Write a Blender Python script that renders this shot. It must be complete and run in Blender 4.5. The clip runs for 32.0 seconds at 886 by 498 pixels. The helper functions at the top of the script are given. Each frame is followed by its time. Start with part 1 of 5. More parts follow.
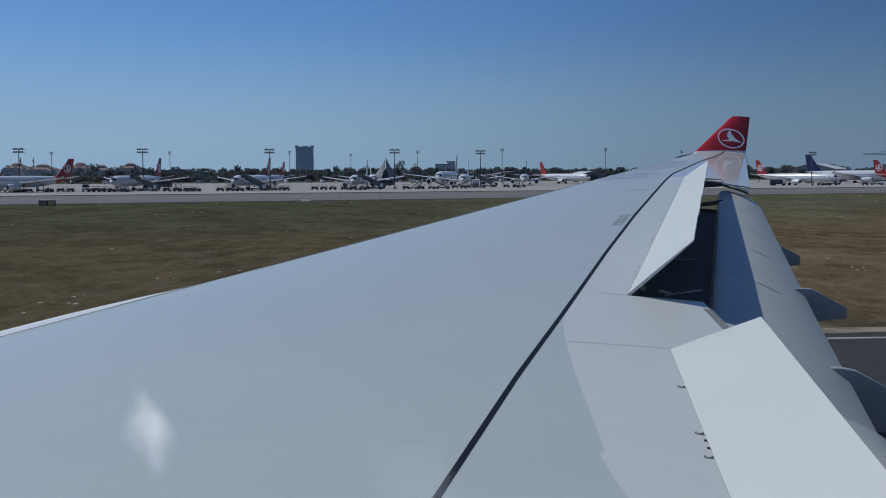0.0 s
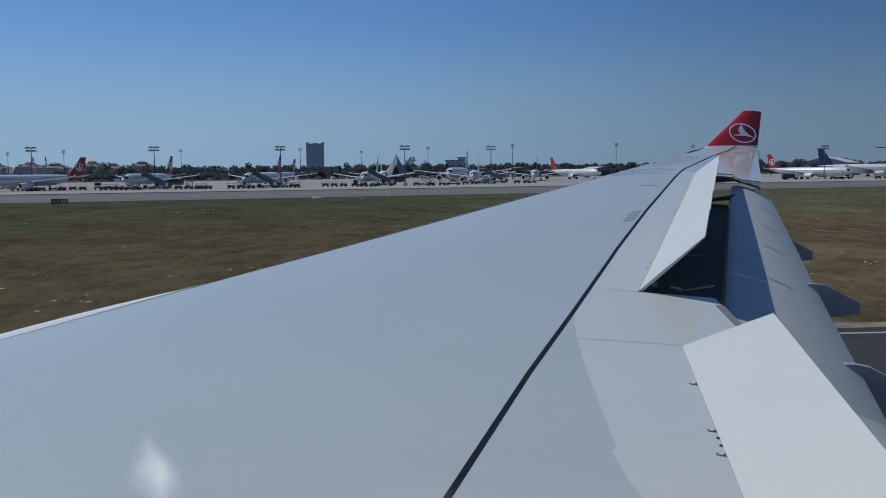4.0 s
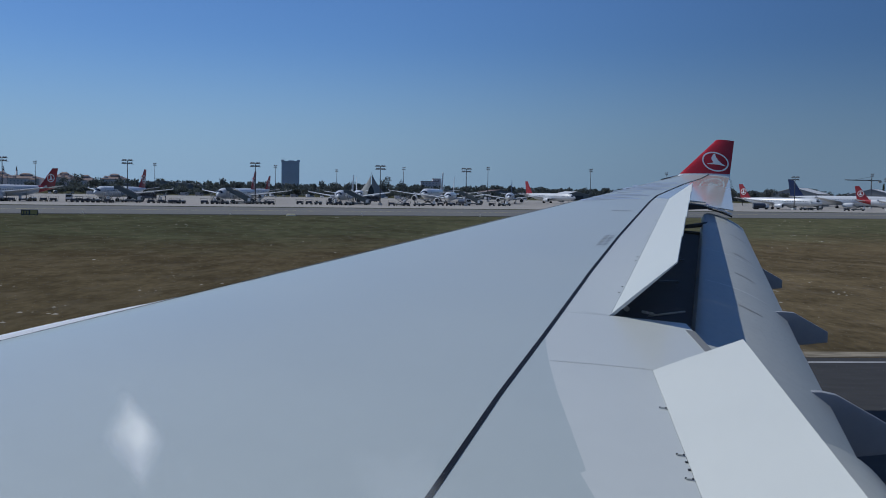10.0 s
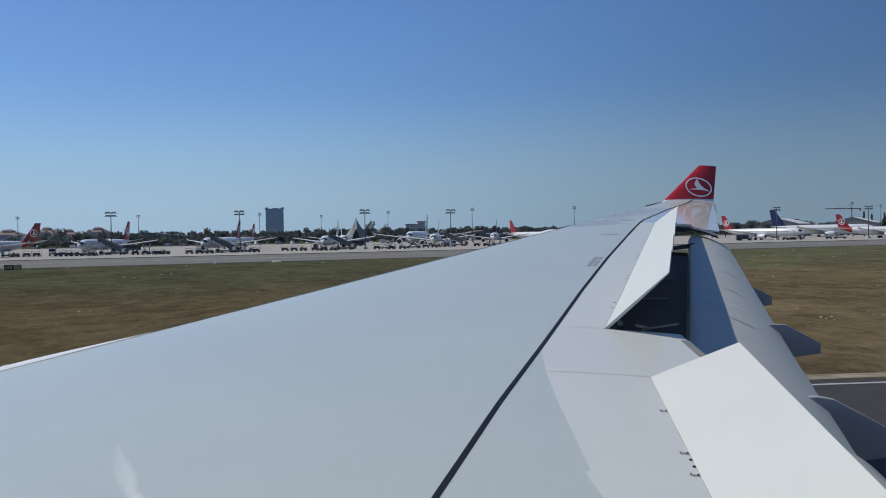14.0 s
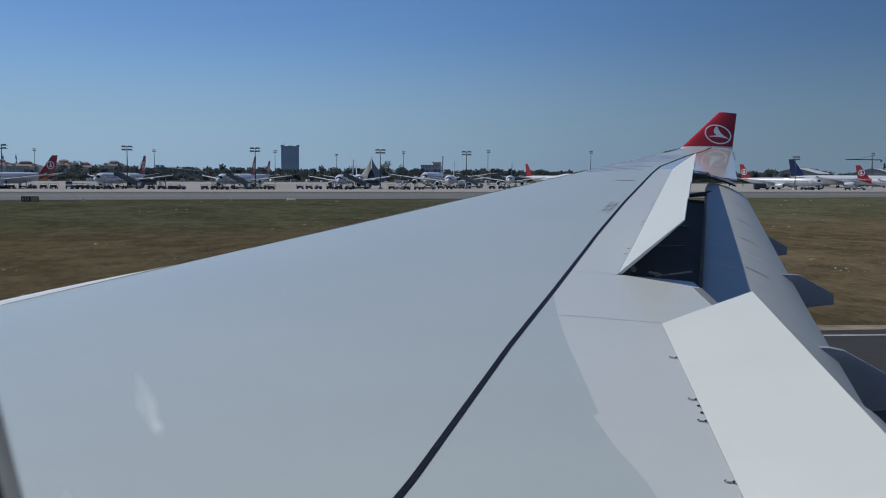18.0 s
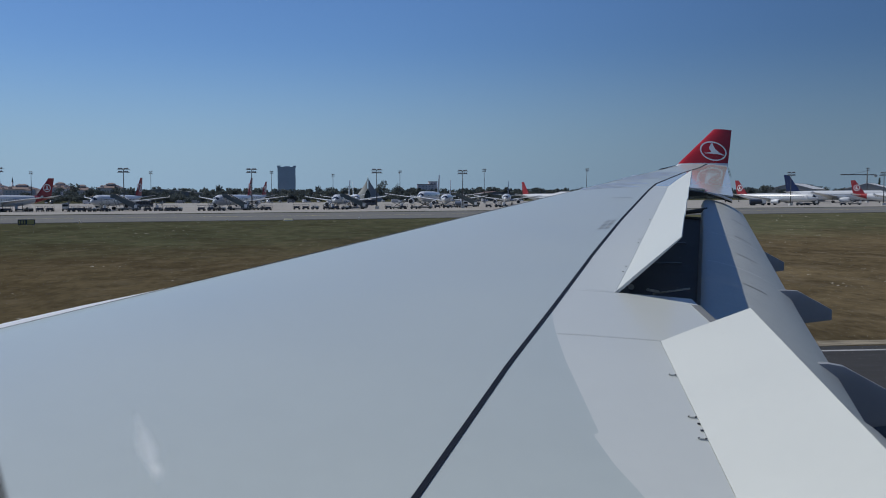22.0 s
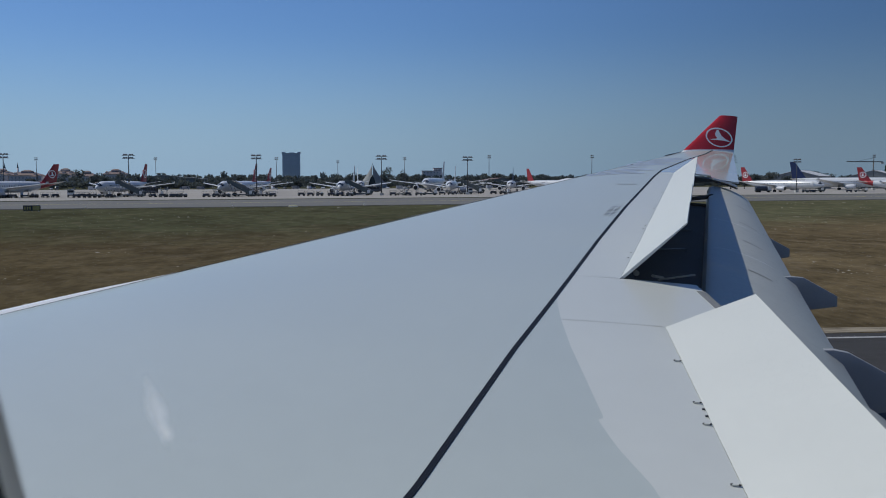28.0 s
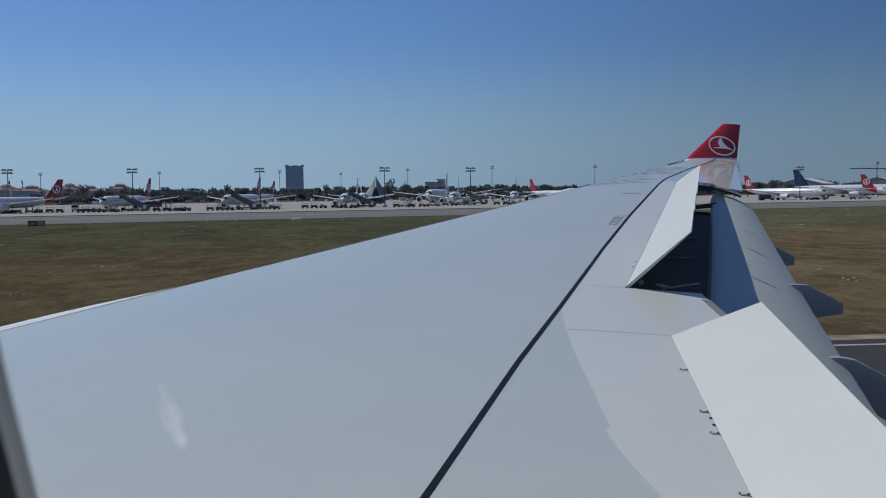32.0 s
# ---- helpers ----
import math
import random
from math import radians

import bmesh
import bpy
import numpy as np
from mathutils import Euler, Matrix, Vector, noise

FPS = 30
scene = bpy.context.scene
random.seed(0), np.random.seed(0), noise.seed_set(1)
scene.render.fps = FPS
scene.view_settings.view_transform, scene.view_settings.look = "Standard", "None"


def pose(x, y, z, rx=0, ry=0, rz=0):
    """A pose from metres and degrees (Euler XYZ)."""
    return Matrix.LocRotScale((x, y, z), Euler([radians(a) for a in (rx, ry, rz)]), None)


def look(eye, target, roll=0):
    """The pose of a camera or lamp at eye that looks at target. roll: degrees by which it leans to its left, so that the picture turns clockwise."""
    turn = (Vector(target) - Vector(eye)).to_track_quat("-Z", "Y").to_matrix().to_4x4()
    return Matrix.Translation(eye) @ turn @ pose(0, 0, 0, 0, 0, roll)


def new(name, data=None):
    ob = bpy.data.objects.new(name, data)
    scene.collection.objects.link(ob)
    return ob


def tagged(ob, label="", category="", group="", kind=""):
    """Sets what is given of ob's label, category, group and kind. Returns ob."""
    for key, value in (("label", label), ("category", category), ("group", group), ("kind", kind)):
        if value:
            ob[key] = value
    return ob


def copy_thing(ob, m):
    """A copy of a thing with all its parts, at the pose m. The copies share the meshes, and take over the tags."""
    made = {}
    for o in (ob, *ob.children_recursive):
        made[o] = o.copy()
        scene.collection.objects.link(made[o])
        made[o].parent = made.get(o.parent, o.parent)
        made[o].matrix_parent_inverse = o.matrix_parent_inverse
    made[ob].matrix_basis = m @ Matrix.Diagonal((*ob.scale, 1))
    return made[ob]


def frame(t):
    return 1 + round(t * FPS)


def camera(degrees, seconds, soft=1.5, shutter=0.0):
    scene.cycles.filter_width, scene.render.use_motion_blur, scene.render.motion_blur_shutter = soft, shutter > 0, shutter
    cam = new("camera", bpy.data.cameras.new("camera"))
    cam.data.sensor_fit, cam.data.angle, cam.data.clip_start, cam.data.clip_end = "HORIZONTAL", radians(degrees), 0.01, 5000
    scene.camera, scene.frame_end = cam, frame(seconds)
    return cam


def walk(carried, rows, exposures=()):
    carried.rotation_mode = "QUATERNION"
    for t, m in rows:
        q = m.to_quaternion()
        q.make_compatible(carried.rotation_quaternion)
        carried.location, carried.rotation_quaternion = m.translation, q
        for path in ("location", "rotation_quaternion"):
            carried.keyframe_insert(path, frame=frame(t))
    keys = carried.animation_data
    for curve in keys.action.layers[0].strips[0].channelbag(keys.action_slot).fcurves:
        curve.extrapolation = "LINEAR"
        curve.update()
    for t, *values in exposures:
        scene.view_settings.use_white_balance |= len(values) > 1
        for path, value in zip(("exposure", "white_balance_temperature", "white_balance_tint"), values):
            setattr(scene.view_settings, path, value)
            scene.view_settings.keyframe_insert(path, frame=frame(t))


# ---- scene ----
cam = camera(52.1, 32.0, 1.0)
cam.data.dof.use_dof, cam.data.dof.focus_distance, cam.data.dof.aperture_fstop = True, 28.0, 11.0
PATH = [
    (0, (0.0706, -0.0005, 6.0529), (0.0323, 1.9923, 5.8874), -0.17),
    (0.5, (0.0735, 0.0004, 6.0613), (0.0195, 1.9938, 5.9082), -1.09),
    (1, (0.0702, -0.0019, 6.0543), (0.0157, 1.9928, 5.9191), -0.99),
    (1.5, (0.0723, -0.0012, 6.0568), (0.0149, 1.9925, 5.9081), -0.69),
    (2, (0.0692, -0.0017, 6.0532), (0.0153, 1.9920, 5.9040), -0.53),
    (2.5, (0.0693, 0.0008, 6.0599), (0.0168, 1.9940, 5.9037), -0.03),
    (3, (0.0697, -0.0009, 6.0550), (0.0178, 1.9925, 5.9007), -0.19),
    (3.5, (0.0725, 0.0022, 6.0692), (0.0144, 1.9935, 5.8917), -0.32),
    (5.5, (0.0726, -0.0016, 6.0565), (0.0082, 1.9913, 5.9018), -1.03),
    (6, (0.0686, -0.0010, 6.0564), (0.0201, 1.9910, 5.8845), 0.10),
    (6.5, (0.0702, 0.0007, 6.0624), (0.0480, 1.9942, 5.9029), 0.52),
    (7, (0.0678, -0.0012, 6.0541), (0.0488, 1.9918, 5.8877), 1.40),
    (7.5, (0.0665, 0.0014, 6.0581), (0.0469, 1.9917, 5.8629), 2.03),
    (8, (0.0642, 0.0028, 6.0550), (0.0511, 1.9951, 5.8797), 2.73),
    (8.5, (0.0658, 0.0047, 6.0656), (0.0504, 1.9976, 5.8972), 1.87),
    (9, (0.0677, 0.0015, 6.0540), (0.0541, 1.9964, 5.9128), 0.94),
    (9.5, (0.0678, 0.0023, 6.0549), (0.0560, 1.9972, 5.9130), 0.93),
    (10, (0.0672, 0.0030, 6.0502), (0.0631, 1.9990, 5.9228), 1.00),
    (10.5, (0.0640, 0.0015, 6.0432), (0.0524, 1.9967, 5.9057), 1.14),
    (11, (0.0665, 0.0025, 6.0450), (0.0514, 1.9982, 5.9144), 0.65),
    (11.5, (0.0638, -0.0023, 6.0296), (0.0449, 1.9932, 5.8978), 1.07),
    (12, (0.0665, 0.0006, 6.0439), (0.0671, 1.9976, 5.9345), 1.56),
    (12.5, (0.0051, -0.0020, 5.8658), (0.0829, 1.9965, 5.8604), 2.28),
    (13, (-0.0009, 0.0006, 5.8728), (0.0349, 2.0003, 5.8751), -0.23),
    (13.5, (0.0154, -0.0011, 5.8424), (0.0491, 1.9984, 5.8099), -1.11),
    (14, (0.0063, -0.0070, 5.8000), (0.0330, 1.9926, 5.7656), -0.94),
    (14.5, (0.0057, -0.0078, 5.8044), (0.0151, 1.9903, 5.7171), 0.70),
    (15, (0.0089, -0.0148, 5.8066), (-0.0130, 1.9804, 5.6687), 0.21),
    (15.5, (0.0217, -0.0086, 5.8143), (-0.0038, 1.9836, 5.6401), 0.40),
    (17.5, (0.0063, -0.0041, 5.8011), (0.0087, 1.9905, 5.6540), 0.71),
    (18, (0.0038, -0.0065, 5.7990), (-0.0014, 1.9869, 5.6363), 0.42),
    (18.5, (0.0026, -0.0026, 5.8015), (0.0072, 1.9932, 5.6712), 0.09),
    (19, (0.0029, -0.0035, 5.7997), (0.0054, 1.9920, 5.6653), 0.43),
    (19.5, (0.0032, -0.0026, 5.7921), (-0.0031, 1.9918, 5.6426), 0.44),
    (20, (0.0042, -0.0028, 5.7874), (-0.0068, 1.9907, 5.6271), 0.52),
    (20.5, (0.0032, -0.0019, 5.7874), (0.0130, 1.9933, 5.6492), 0.82),
    (21, (0.0012, 0.0001, 5.7961), (0.0078, 1.9961, 5.6702), 0.09),
    (21.5, (0.0027, 0.0001, 5.8011), (-0.0022, 1.9952, 5.6612), 0.49),
    (22, (0.0010, 0.0007, 5.8046), (0.0021, 1.9970, 5.6836), -0.14),
    (22.5, (0.0020, 0.0004, 5.8065), (0.0059, 1.9971, 5.6908), -0.05),
    (23, (0.0010, -0.0022, 5.7991), (-0.0001, 1.9940, 5.6752), -0.20),
    (23.5, (0.0027, -0.0022, 5.7982), (-0.0058, 1.9931, 5.6609), -0.04),
    (24, (0.0002, -0.0043, 5.7975), (-0.0104, 1.9911, 5.6622), -0.31),
    (24.5, (-0.0002, -0.0001, 5.7964), (-0.0140, 1.9940, 5.6424), -0.35),
    (25, (-0.0010, 0.0035, 5.7993), (-0.0076, 1.9990, 5.6646), -0.21),
    (25.5, (-0.0021, 0.0024, 5.7964), (-0.0038, 1.9978, 5.6605), -0.11),
    (27.5, (-0.0030, 0.0028, 5.7941), (-0.0043, 1.9976, 5.6502), -0.06),
    (28, (-0.0023, 0.0053, 5.7952), (-0.0115, 1.9996, 5.6447), -0.07),
    (28.5, (-0.0038, 0.0021, 5.7979), (-0.0047, 1.9971, 5.6576), 0.08),
    (29, (-0.0050, 0.0019, 5.8020), (-0.0078, 1.9967, 5.6576), -0.03),
    (29.5, (-0.0061, 0.0025, 5.8032), (-0.0122, 1.9976, 5.6624), -0.21),
    (30, (-0.0070, 0.0030, 5.7994), (-0.0089, 1.9987, 5.6681), -0.29),
    (30.5, (-0.0079, 0.0065, 5.7969), (-0.0072, 2.0031, 5.6792), -0.53),
    (31, (-0.0061, 0.0064, 5.7957), (-0.0155, 2.0030, 5.6784), -0.57),
    (31.5, (-0.0068, 0.0063, 5.7976), (-0.0305, 2.0026, 5.6780), -0.48),
    (32, (-0.0064, 0.0061, 5.7923), (-0.0239, 2.0020, 5.6665), -0.65),
]
walk(cam, [(t, look(eye, target, roll)) for t, eye, target, roll in PATH], [(0, -0.1, 6010, 10), (3.5, -0.1, 6010, 10), (7.5, -0.1, 5880, 10), (12.3, -0.1, 5990, 10), (13, 0.27, 6400, 10), (14.0, 0.27, 6500, 10), (15.0, -0.03, 6300, 10), (15.5, 0.0, 6300, 10), (32, 0.0, 6300, 10)])

# ---- world, sun ----
SUN_AZ, SUN_EL = radians(-70), radians(52)   # azimuth from +y towards +x
world = bpy.data.worlds.new("sky")
scene.world = world
world.use_nodes = True
wn = world.node_tree
wn.nodes.clear()
sky = wn.nodes.new("ShaderNodeTexSky")
sky.sky_type, sky.sun_disc = "NISHITA", False
sky.sun_elevation, sky.sun_rotation = SUN_EL, SUN_AZ
sky.altitude, sky.air_density, sky.dust_density, sky.ozone_density = 50, 1.0, 0.6, 3.0
bg = wn.nodes.new("ShaderNodeBackground")
bg.inputs["Strength"].default_value = 0.0605
wo = wn.nodes.new("ShaderNodeOutputWorld")
tint = wn.nodes.new("ShaderNodeMix")
tint.data_type, tint.blend_type = "RGBA", "MULTIPLY"
tint.inputs[0].default_value = 1.0
tint.inputs[7].default_value = (0.645, 0.88, 1.22, 1)
wn.links.new(sky.outputs[0], tint.inputs[6])
# pale blue haze towards the horizon, all the way round
haze = wn.nodes.new("ShaderNodeRGB")
haze.outputs[0].default_value = (4.35, 6.35, 8.5, 1)
wc = wn.nodes.new("ShaderNodeTexCoord")
wz = wn.nodes.new("ShaderNodeSeparateXYZ")
wn.links.new(wc.outputs["Generated"], wz.inputs[0])
wr = wn.nodes.new("ShaderNodeMapRange")
wr.interpolation_type = "SMOOTHSTEP"
wr.inputs[1].default_value, wr.inputs[2].default_value, wr.inputs[3].default_value, wr.inputs[4].default_value = -0.02, 0.17, 0.9, 0.0
wn.links.new(wz.outputs["Z"], wr.inputs[0])
mixed = wn.nodes.new("ShaderNodeMix")
mixed.data_type = "RGBA"
wn.links.new(wr.outputs[0], mixed.inputs[0])
wn.links.new(tint.outputs[2], mixed.inputs[6])
wn.links.new(haze.outputs[0], mixed.inputs[7])
# broad glow of the hazy air towards the sun's side of the sky
toward = wn.nodes.new("ShaderNodeVectorMath")
toward.operation = "DOT_PRODUCT"
toward.inputs[1].default_value = (math.sin(SUN_AZ) * math.cos(SUN_EL), math.cos(SUN_AZ) * math.cos(SUN_EL), math.sin(SUN_EL))
wn.links.new(wc.outputs["Generated"], toward.inputs[0])
glow = wn.nodes.new("ShaderNodeMapRange")
glow.interpolation_type = "SMOOTHSTEP"
glow.inputs[1].default_value, glow.inputs[2].default_value, glow.inputs[3].default_value, glow.inputs[4].default_value = -0.06, 0.45, 0.64, 1.12
wn.links.new(toward.outputs["Value"], glow.inputs[0])
glowing = wn.nodes.new("ShaderNodeVectorMath")
glowing.operation = "SCALE"
wn.links.new(mixed.outputs[2], glowing.inputs[0])
wn.links.new(glow.outputs[0], glowing.inputs["Scale"])
wn.links.new(glowing.outputs[0], bg.inputs[0])
wn.links.new(bg.outputs[0], wo.inputs[0])
sun_data = bpy.data.lights.new("sun", "SUN")
sun_data.energy, sun_data.angle, sun_data.color = 2.96, radians(0.53), (1.0, 0.95, 0.83)
sun = new("sun", sun_data)
sun_dir = Vector((math.sin(SUN_AZ) * math.cos(SUN_EL), math.cos(SUN_AZ) * math.cos(SUN_EL), math.sin(SUN_EL)))
sun.matrix_world = look(sun_dir * 100, (0, 0, 0))
scene.view_settings.exposure = 0.0


# ---- materials ----
def mat(name, base, rough=0.5, metal=0.0, var=0.12, scale=3.0, fine=40.0, bump=0.02, coat=0.0, tint=None, per_object=0.0, stretch=(1, 1, 1), spec=0.5):
    m = bpy.data.materials.new(name)
    m.use_nodes = True
    nt = m.node_tree
    b = nt.nodes["Principled BSDF"]
    tc = nt.nodes.new("ShaderNodeTexCoord")
    mp = nt.nodes.new("ShaderNodeMapping")
    mp.inputs["Scale"].default_value = stretch
    nt.links.new(tc.outputs["Object"], mp.inputs[0])
    big, small = nt.nodes.new("ShaderNodeTexNoise"), nt.nodes.new("ShaderNodeTexNoise")
    big.inputs["Scale"].default_value, big.inputs["Detail"].default_value = scale, 5
    small.inputs["Scale"].default_value, small.inputs["Detail"].default_value = fine, 3
    nt.links.new(mp.outputs[0], big.inputs[0])
    nt.links.new(mp.outputs[0], small.inputs[0])
    add = nt.nodes.new("ShaderNodeMath")
    add.operation = "MULTIPLY_ADD"
    add.inputs[1].default_value = 0.5
    nt.links.new(small.outputs["Fac"], add.inputs[0])
    half = nt.nodes.new("ShaderNodeMath")
    half.operation = "MULTIPLY"
    half.inputs[1].default_value = 0.5
    nt.links.new(big.outputs["Fac"], half.inputs[0])
    nt.links.new(half.outputs[0], add.inputs[2])
    ramp = nt.nodes.new("ShaderNodeValToRGB")
    ramp.color_ramp.elements[0].position, ramp.color_ramp.elements[1].position = 0.3, 0.7
    t = tint or base
    ramp.color_ramp.elements[0].color = (*[c * (1 - var) for c in base], 1)
    ramp.color_ramp.elements[1].color = (*[min(1, c * (1 + var)) for c in t], 1)
    nt.links.new(add.outputs[0], ramp.inputs[0])
    out = ramp.outputs[0]
    if per_object:
        oi = nt.nodes.new("ShaderNodeObjectInfo")
        hs = nt.nodes.new("ShaderNodeHueSaturation")
        mr = nt.nodes.new("ShaderNodeMapRange")
        mr.inputs[3].default_value, mr.inputs[4].default_value = 1 - per_object, 1 + per_object
        nt.links.new(oi.outputs["Random"], mr.inputs[0])
        nt.links.new(mr.outputs[0], hs.inputs["Value"])
        nt.links.new(out, hs.inputs["Color"])
        out = hs.outputs[0]
    nt.links.new(out, b.inputs["Base Color"])
    rr = nt.nodes.new("ShaderNodeMapRange")
    rr.inputs[3].default_value, rr.inputs[4].default_value = max(0.02, rough * 0.85), min(1, rough * 1.15)
    nt.links.new(big.outputs["Fac"], rr.inputs[0])
    nt.links.new(rr.outputs[0], b.inputs["Roughness"])
    b.inputs["Metallic"].default_value = metal
    b.inputs["Specular IOR Level"].default_value = spec
    b.inputs["Coat Weight"].default_value = coat
    b.inputs["Coat Roughness"].default_value = 0.06
    if bump:
        bp = nt.nodes.new("ShaderNodeBump")
        bp.inputs["Strength"].default_value = bump
        bp.inputs["Distance"].default_value = 0.05
        nt.links.new(small.outputs["Fac"], bp.inputs["Height"])
        nt.links.new(bp.outputs[0], b.inputs["Normal"])
    return m


M = {
    "wing_grey": mat("wing_grey_paint", (0.442, 0.482, 0.46), 0.30, var=0.03, scale=0.5, fine=6, bump=0, coat=0.15),
    "wing_light": mat("wing_light_paint", (0.563, 0.582, 0.55), 0.32, var=0.03, scale=0.6, fine=7, bump=0, coat=0.15),
    "spoiler_white": mat("spoiler_white_paint", (0.58, 0.592, 0.55), 0.4, var=0.03, scale=1.2, fine=14, bump=0),
    "gloss_white": mat("gloss_white_paint", (0.68, 0.71, 0.67), 0.12, var=0.03, scale=0.7, fine=8, bump=0, coat=0.5),
    "seal": mat("black_rubber_seal", (0.01, 0.012, 0.018), 0.6, var=0.3, scale=4, fine=60, spec=0.1),
    "line": mat("panel_gap_dark", (0.03, 0.033, 0.04), 0.7, var=0.2),
    "faint": mat("panel_gap_faint", (0.22, 0.23, 0.25), 0.6, var=0.2),
    # near-black: shade of the open bay and its ribs is put into the colour
    "bay": mat("bay_shade_dark", (0.026, 0.028, 0.026), 0.7, var=0.35, scale=2, fine=20),
    "bay_metal": mat("bay_bracket_metal", (0.16, 0.165, 0.16), 0.4, metal=0.6, var=0.3),
    "pale_fitting": mat("pale_bay_fitting_paint", (0.42, 0.41, 0.36), 0.5, var=0.25, scale=9, fine=40),
    "rub": mat("bare_grey_rub_strip", (0.2, 0.2, 0.19), 0.5, var=0.15, scale=5),
    "red": mat("winglet_red_paint", (0.52, 0.022, 0.028), 0.22, var=0.06, scale=1.5, fine=12, bump=0, coat=0.5),
    "white": mat("white_paint", (0.8, 0.8, 0.8), 0.3, var=0.03, bump=0),
    "blue_mark": mat("blue_marking_paint", (0.35, 0.41, 0.52), 0.4, var=0.1),
    "grey_mark": mat("grey_stencil_paint", (0.25, 0.27, 0.3), 0.5, var=0.1),
    "lining": mat("brushed_window_frame_metal", (0.62, 0.62, 0.6), 0.4, metal=0.85, var=0.06, scale=10, bump=0),
    "gasket": mat("window_gasket_black", (0.01, 0.01, 0.01), 0.6, var=0.2),
    "cabin_dark": mat("cabin_inner_shell", (0.05, 0.05, 0.055), 0.8, var=0.1),
    "tyre": mat("tyre_rubber", (0.02, 0.02, 0.021), 0.8, var=0.2),
    "metal": mat("galvanised_steel", (0.3, 0.31, 0.32), 0.45, metal=0.7, var=0.15),
    "dark_metal": mat("dark_painted_steel", (0.05, 0.055, 0.06), 0.5, var=0.2),
    "plane_white": mat("airliner_white_paint", (0.64, 0.65, 0.66), 0.3, var=0.05, scale=0.4, fine=3, bump=0, coat=0.2),
    "plane_grey": mat("airliner_grey_paint", (0.58, 0.6, 0.62), 0.35, var=0.05, scale=0.4, fine=3, bump=0),
    "plane_red": mat("airliner_red_paint", (0.33, 0.024, 0.028), 0.3, var=0.08, scale=0.6, fine=4, bump=0),
    "plane_navy": mat("airliner_navy_paint", (0.02, 0.035, 0.11), 0.3, var=0.1, bump=0),
    "sea": mat("sea_water", (0.02, 0.045, 0.08), 0.12, var=0.2, scale=0.004, fine=0.05, bump=0.1),
    "blue_roof": mat("pale_blue_roof_sheet", (0.35, 0.45, 0.52), 0.4, var=0.1, scale=0.2, fine=2),
    "hut_red": mat("hut_red_paint", (0.4, 0.04, 0.03), 0.6, var=0.15),
    "plane_blue": mat("airliner_blue_paint", (0.03, 0.06, 0.2), 0.3, var=0.1, bump=0),
    "fairing": mat("fairing_grey_paint", (0.34, 0.345, 0.35), 0.4, var=0.08, scale=0.8, fine=6, bump=0),
    "glass_dark": mat("dark_window_glass", (0.015, 0.02, 0.028), 0.08, var=0.1, bump=0),
    "intake": mat("engine_intake_dark", (0.02, 0.02, 0.022), 0.5, var=0.1),
    "lamp_grey": mat("floodlight_housing", (0.2, 0.21, 0.22), 0.4, var=0.1),
    "concrete": mat("apron_concrete", (0.32, 0.3, 0.275), 0.85, var=0.16, scale=0.03, fine=0.6, bump=0.05, spec=0.1),
    "block": mat("concrete_block", (0.5, 0.5, 0.48), 0.85, var=0.1),
    "yellow": mat("yellow_marking_paint", (0.52, 0.41, 0.13), 0.6, var=0.2),
    "pale_yellow": mat("faded_yellow_paint", (0.5, 0.46, 0.3), 0.7, var=0.2),
    "line_white": mat("worn_white_line_paint", (0.34, 0.335, 0.33), 0.7, var=0.25, scale=0.8, fine=6),
    "stair": mat("stair_grey_green_paint", (0.075, 0.09, 0.088), 0.5, var=0.15, per_object=0.3),
    "truck_blue": mat("vehicle_blue_paint", (0.03, 0.04, 0.065), 0.4, var=0.1, per_object=0.4),
    "truck_grey": mat("vehicle_grey_paint", (0.1, 0.11, 0.11), 0.35, var=0.1, per_object=0.4),
    "car_paint": mat("car_paint", (0.4, 0.4, 0.42), 0.25, var=0.05, per_object=0.8),
    "roof_red": mat("red_roof_sheet", (0.17, 0.118, 0.108), 0.7, var=0.2, scale=0.3, fine=3),
    # walls, tower and panes: lightening by distant haze is put into these colours
    "facade": mat("haze_pale_plaster", (0.7, 0.64, 0.64), 0.8, var=0.15, scale=0.2, fine=2),
    "tower_glass": mat("tower_curtain_wall", (0.42, 0.5, 0.6), 0.35, metal=0.6, var=0.15, scale=0.05, fine=0.5, bump=0),
    "pale_pane": mat("haze_pale_glass", (0.3, 0.31, 0.34), 0.3, var=0.1, bump=0),
    "tower_band": mat("tower_floor_band", (0.4, 0.47, 0.56), 0.4, metal=0.6, var=0.1, scale=0.1, fine=1),
    "shed": mat("shed_steel_cladding", (0.2, 0.21, 0.21), 0.55, var=0.12, scale=0.2, fine=2),
    "shed_roof": mat("shed_roof_sheet", (0.6, 0.6, 0.6), 0.5, var=0.1, scale=0.2, fine=2),
    "tent": mat("tent_membrane", (0.24, 0.25, 0.24), 0.7, var=0.12, scale=0.2, fine=2),
    "bark": mat("tree_bark", (0.08, 0.06, 0.045), 0.9, var=0.25),
    # leaf colour lightened and blued to hold the haze of the distance
    "leaf": mat("hazed_tree_leaves", (0.1, 0.118, 0.112), 0.8, spec=0.05, var=0.2, scale=0.15, fine=1.2, bump=0, tint=(0.112, 0.128, 0.122)),
    "leaf_dark": mat("conifer_leaves", (0.05, 0.064, 0.035), 0.75, spec=0.1, var=0.4, scale=0.2, fine=1.5, bump=0),
    "debris": mat("pale_stone_chips", (0.32, 0.29, 0.23), 0.8, var=0.3),
}


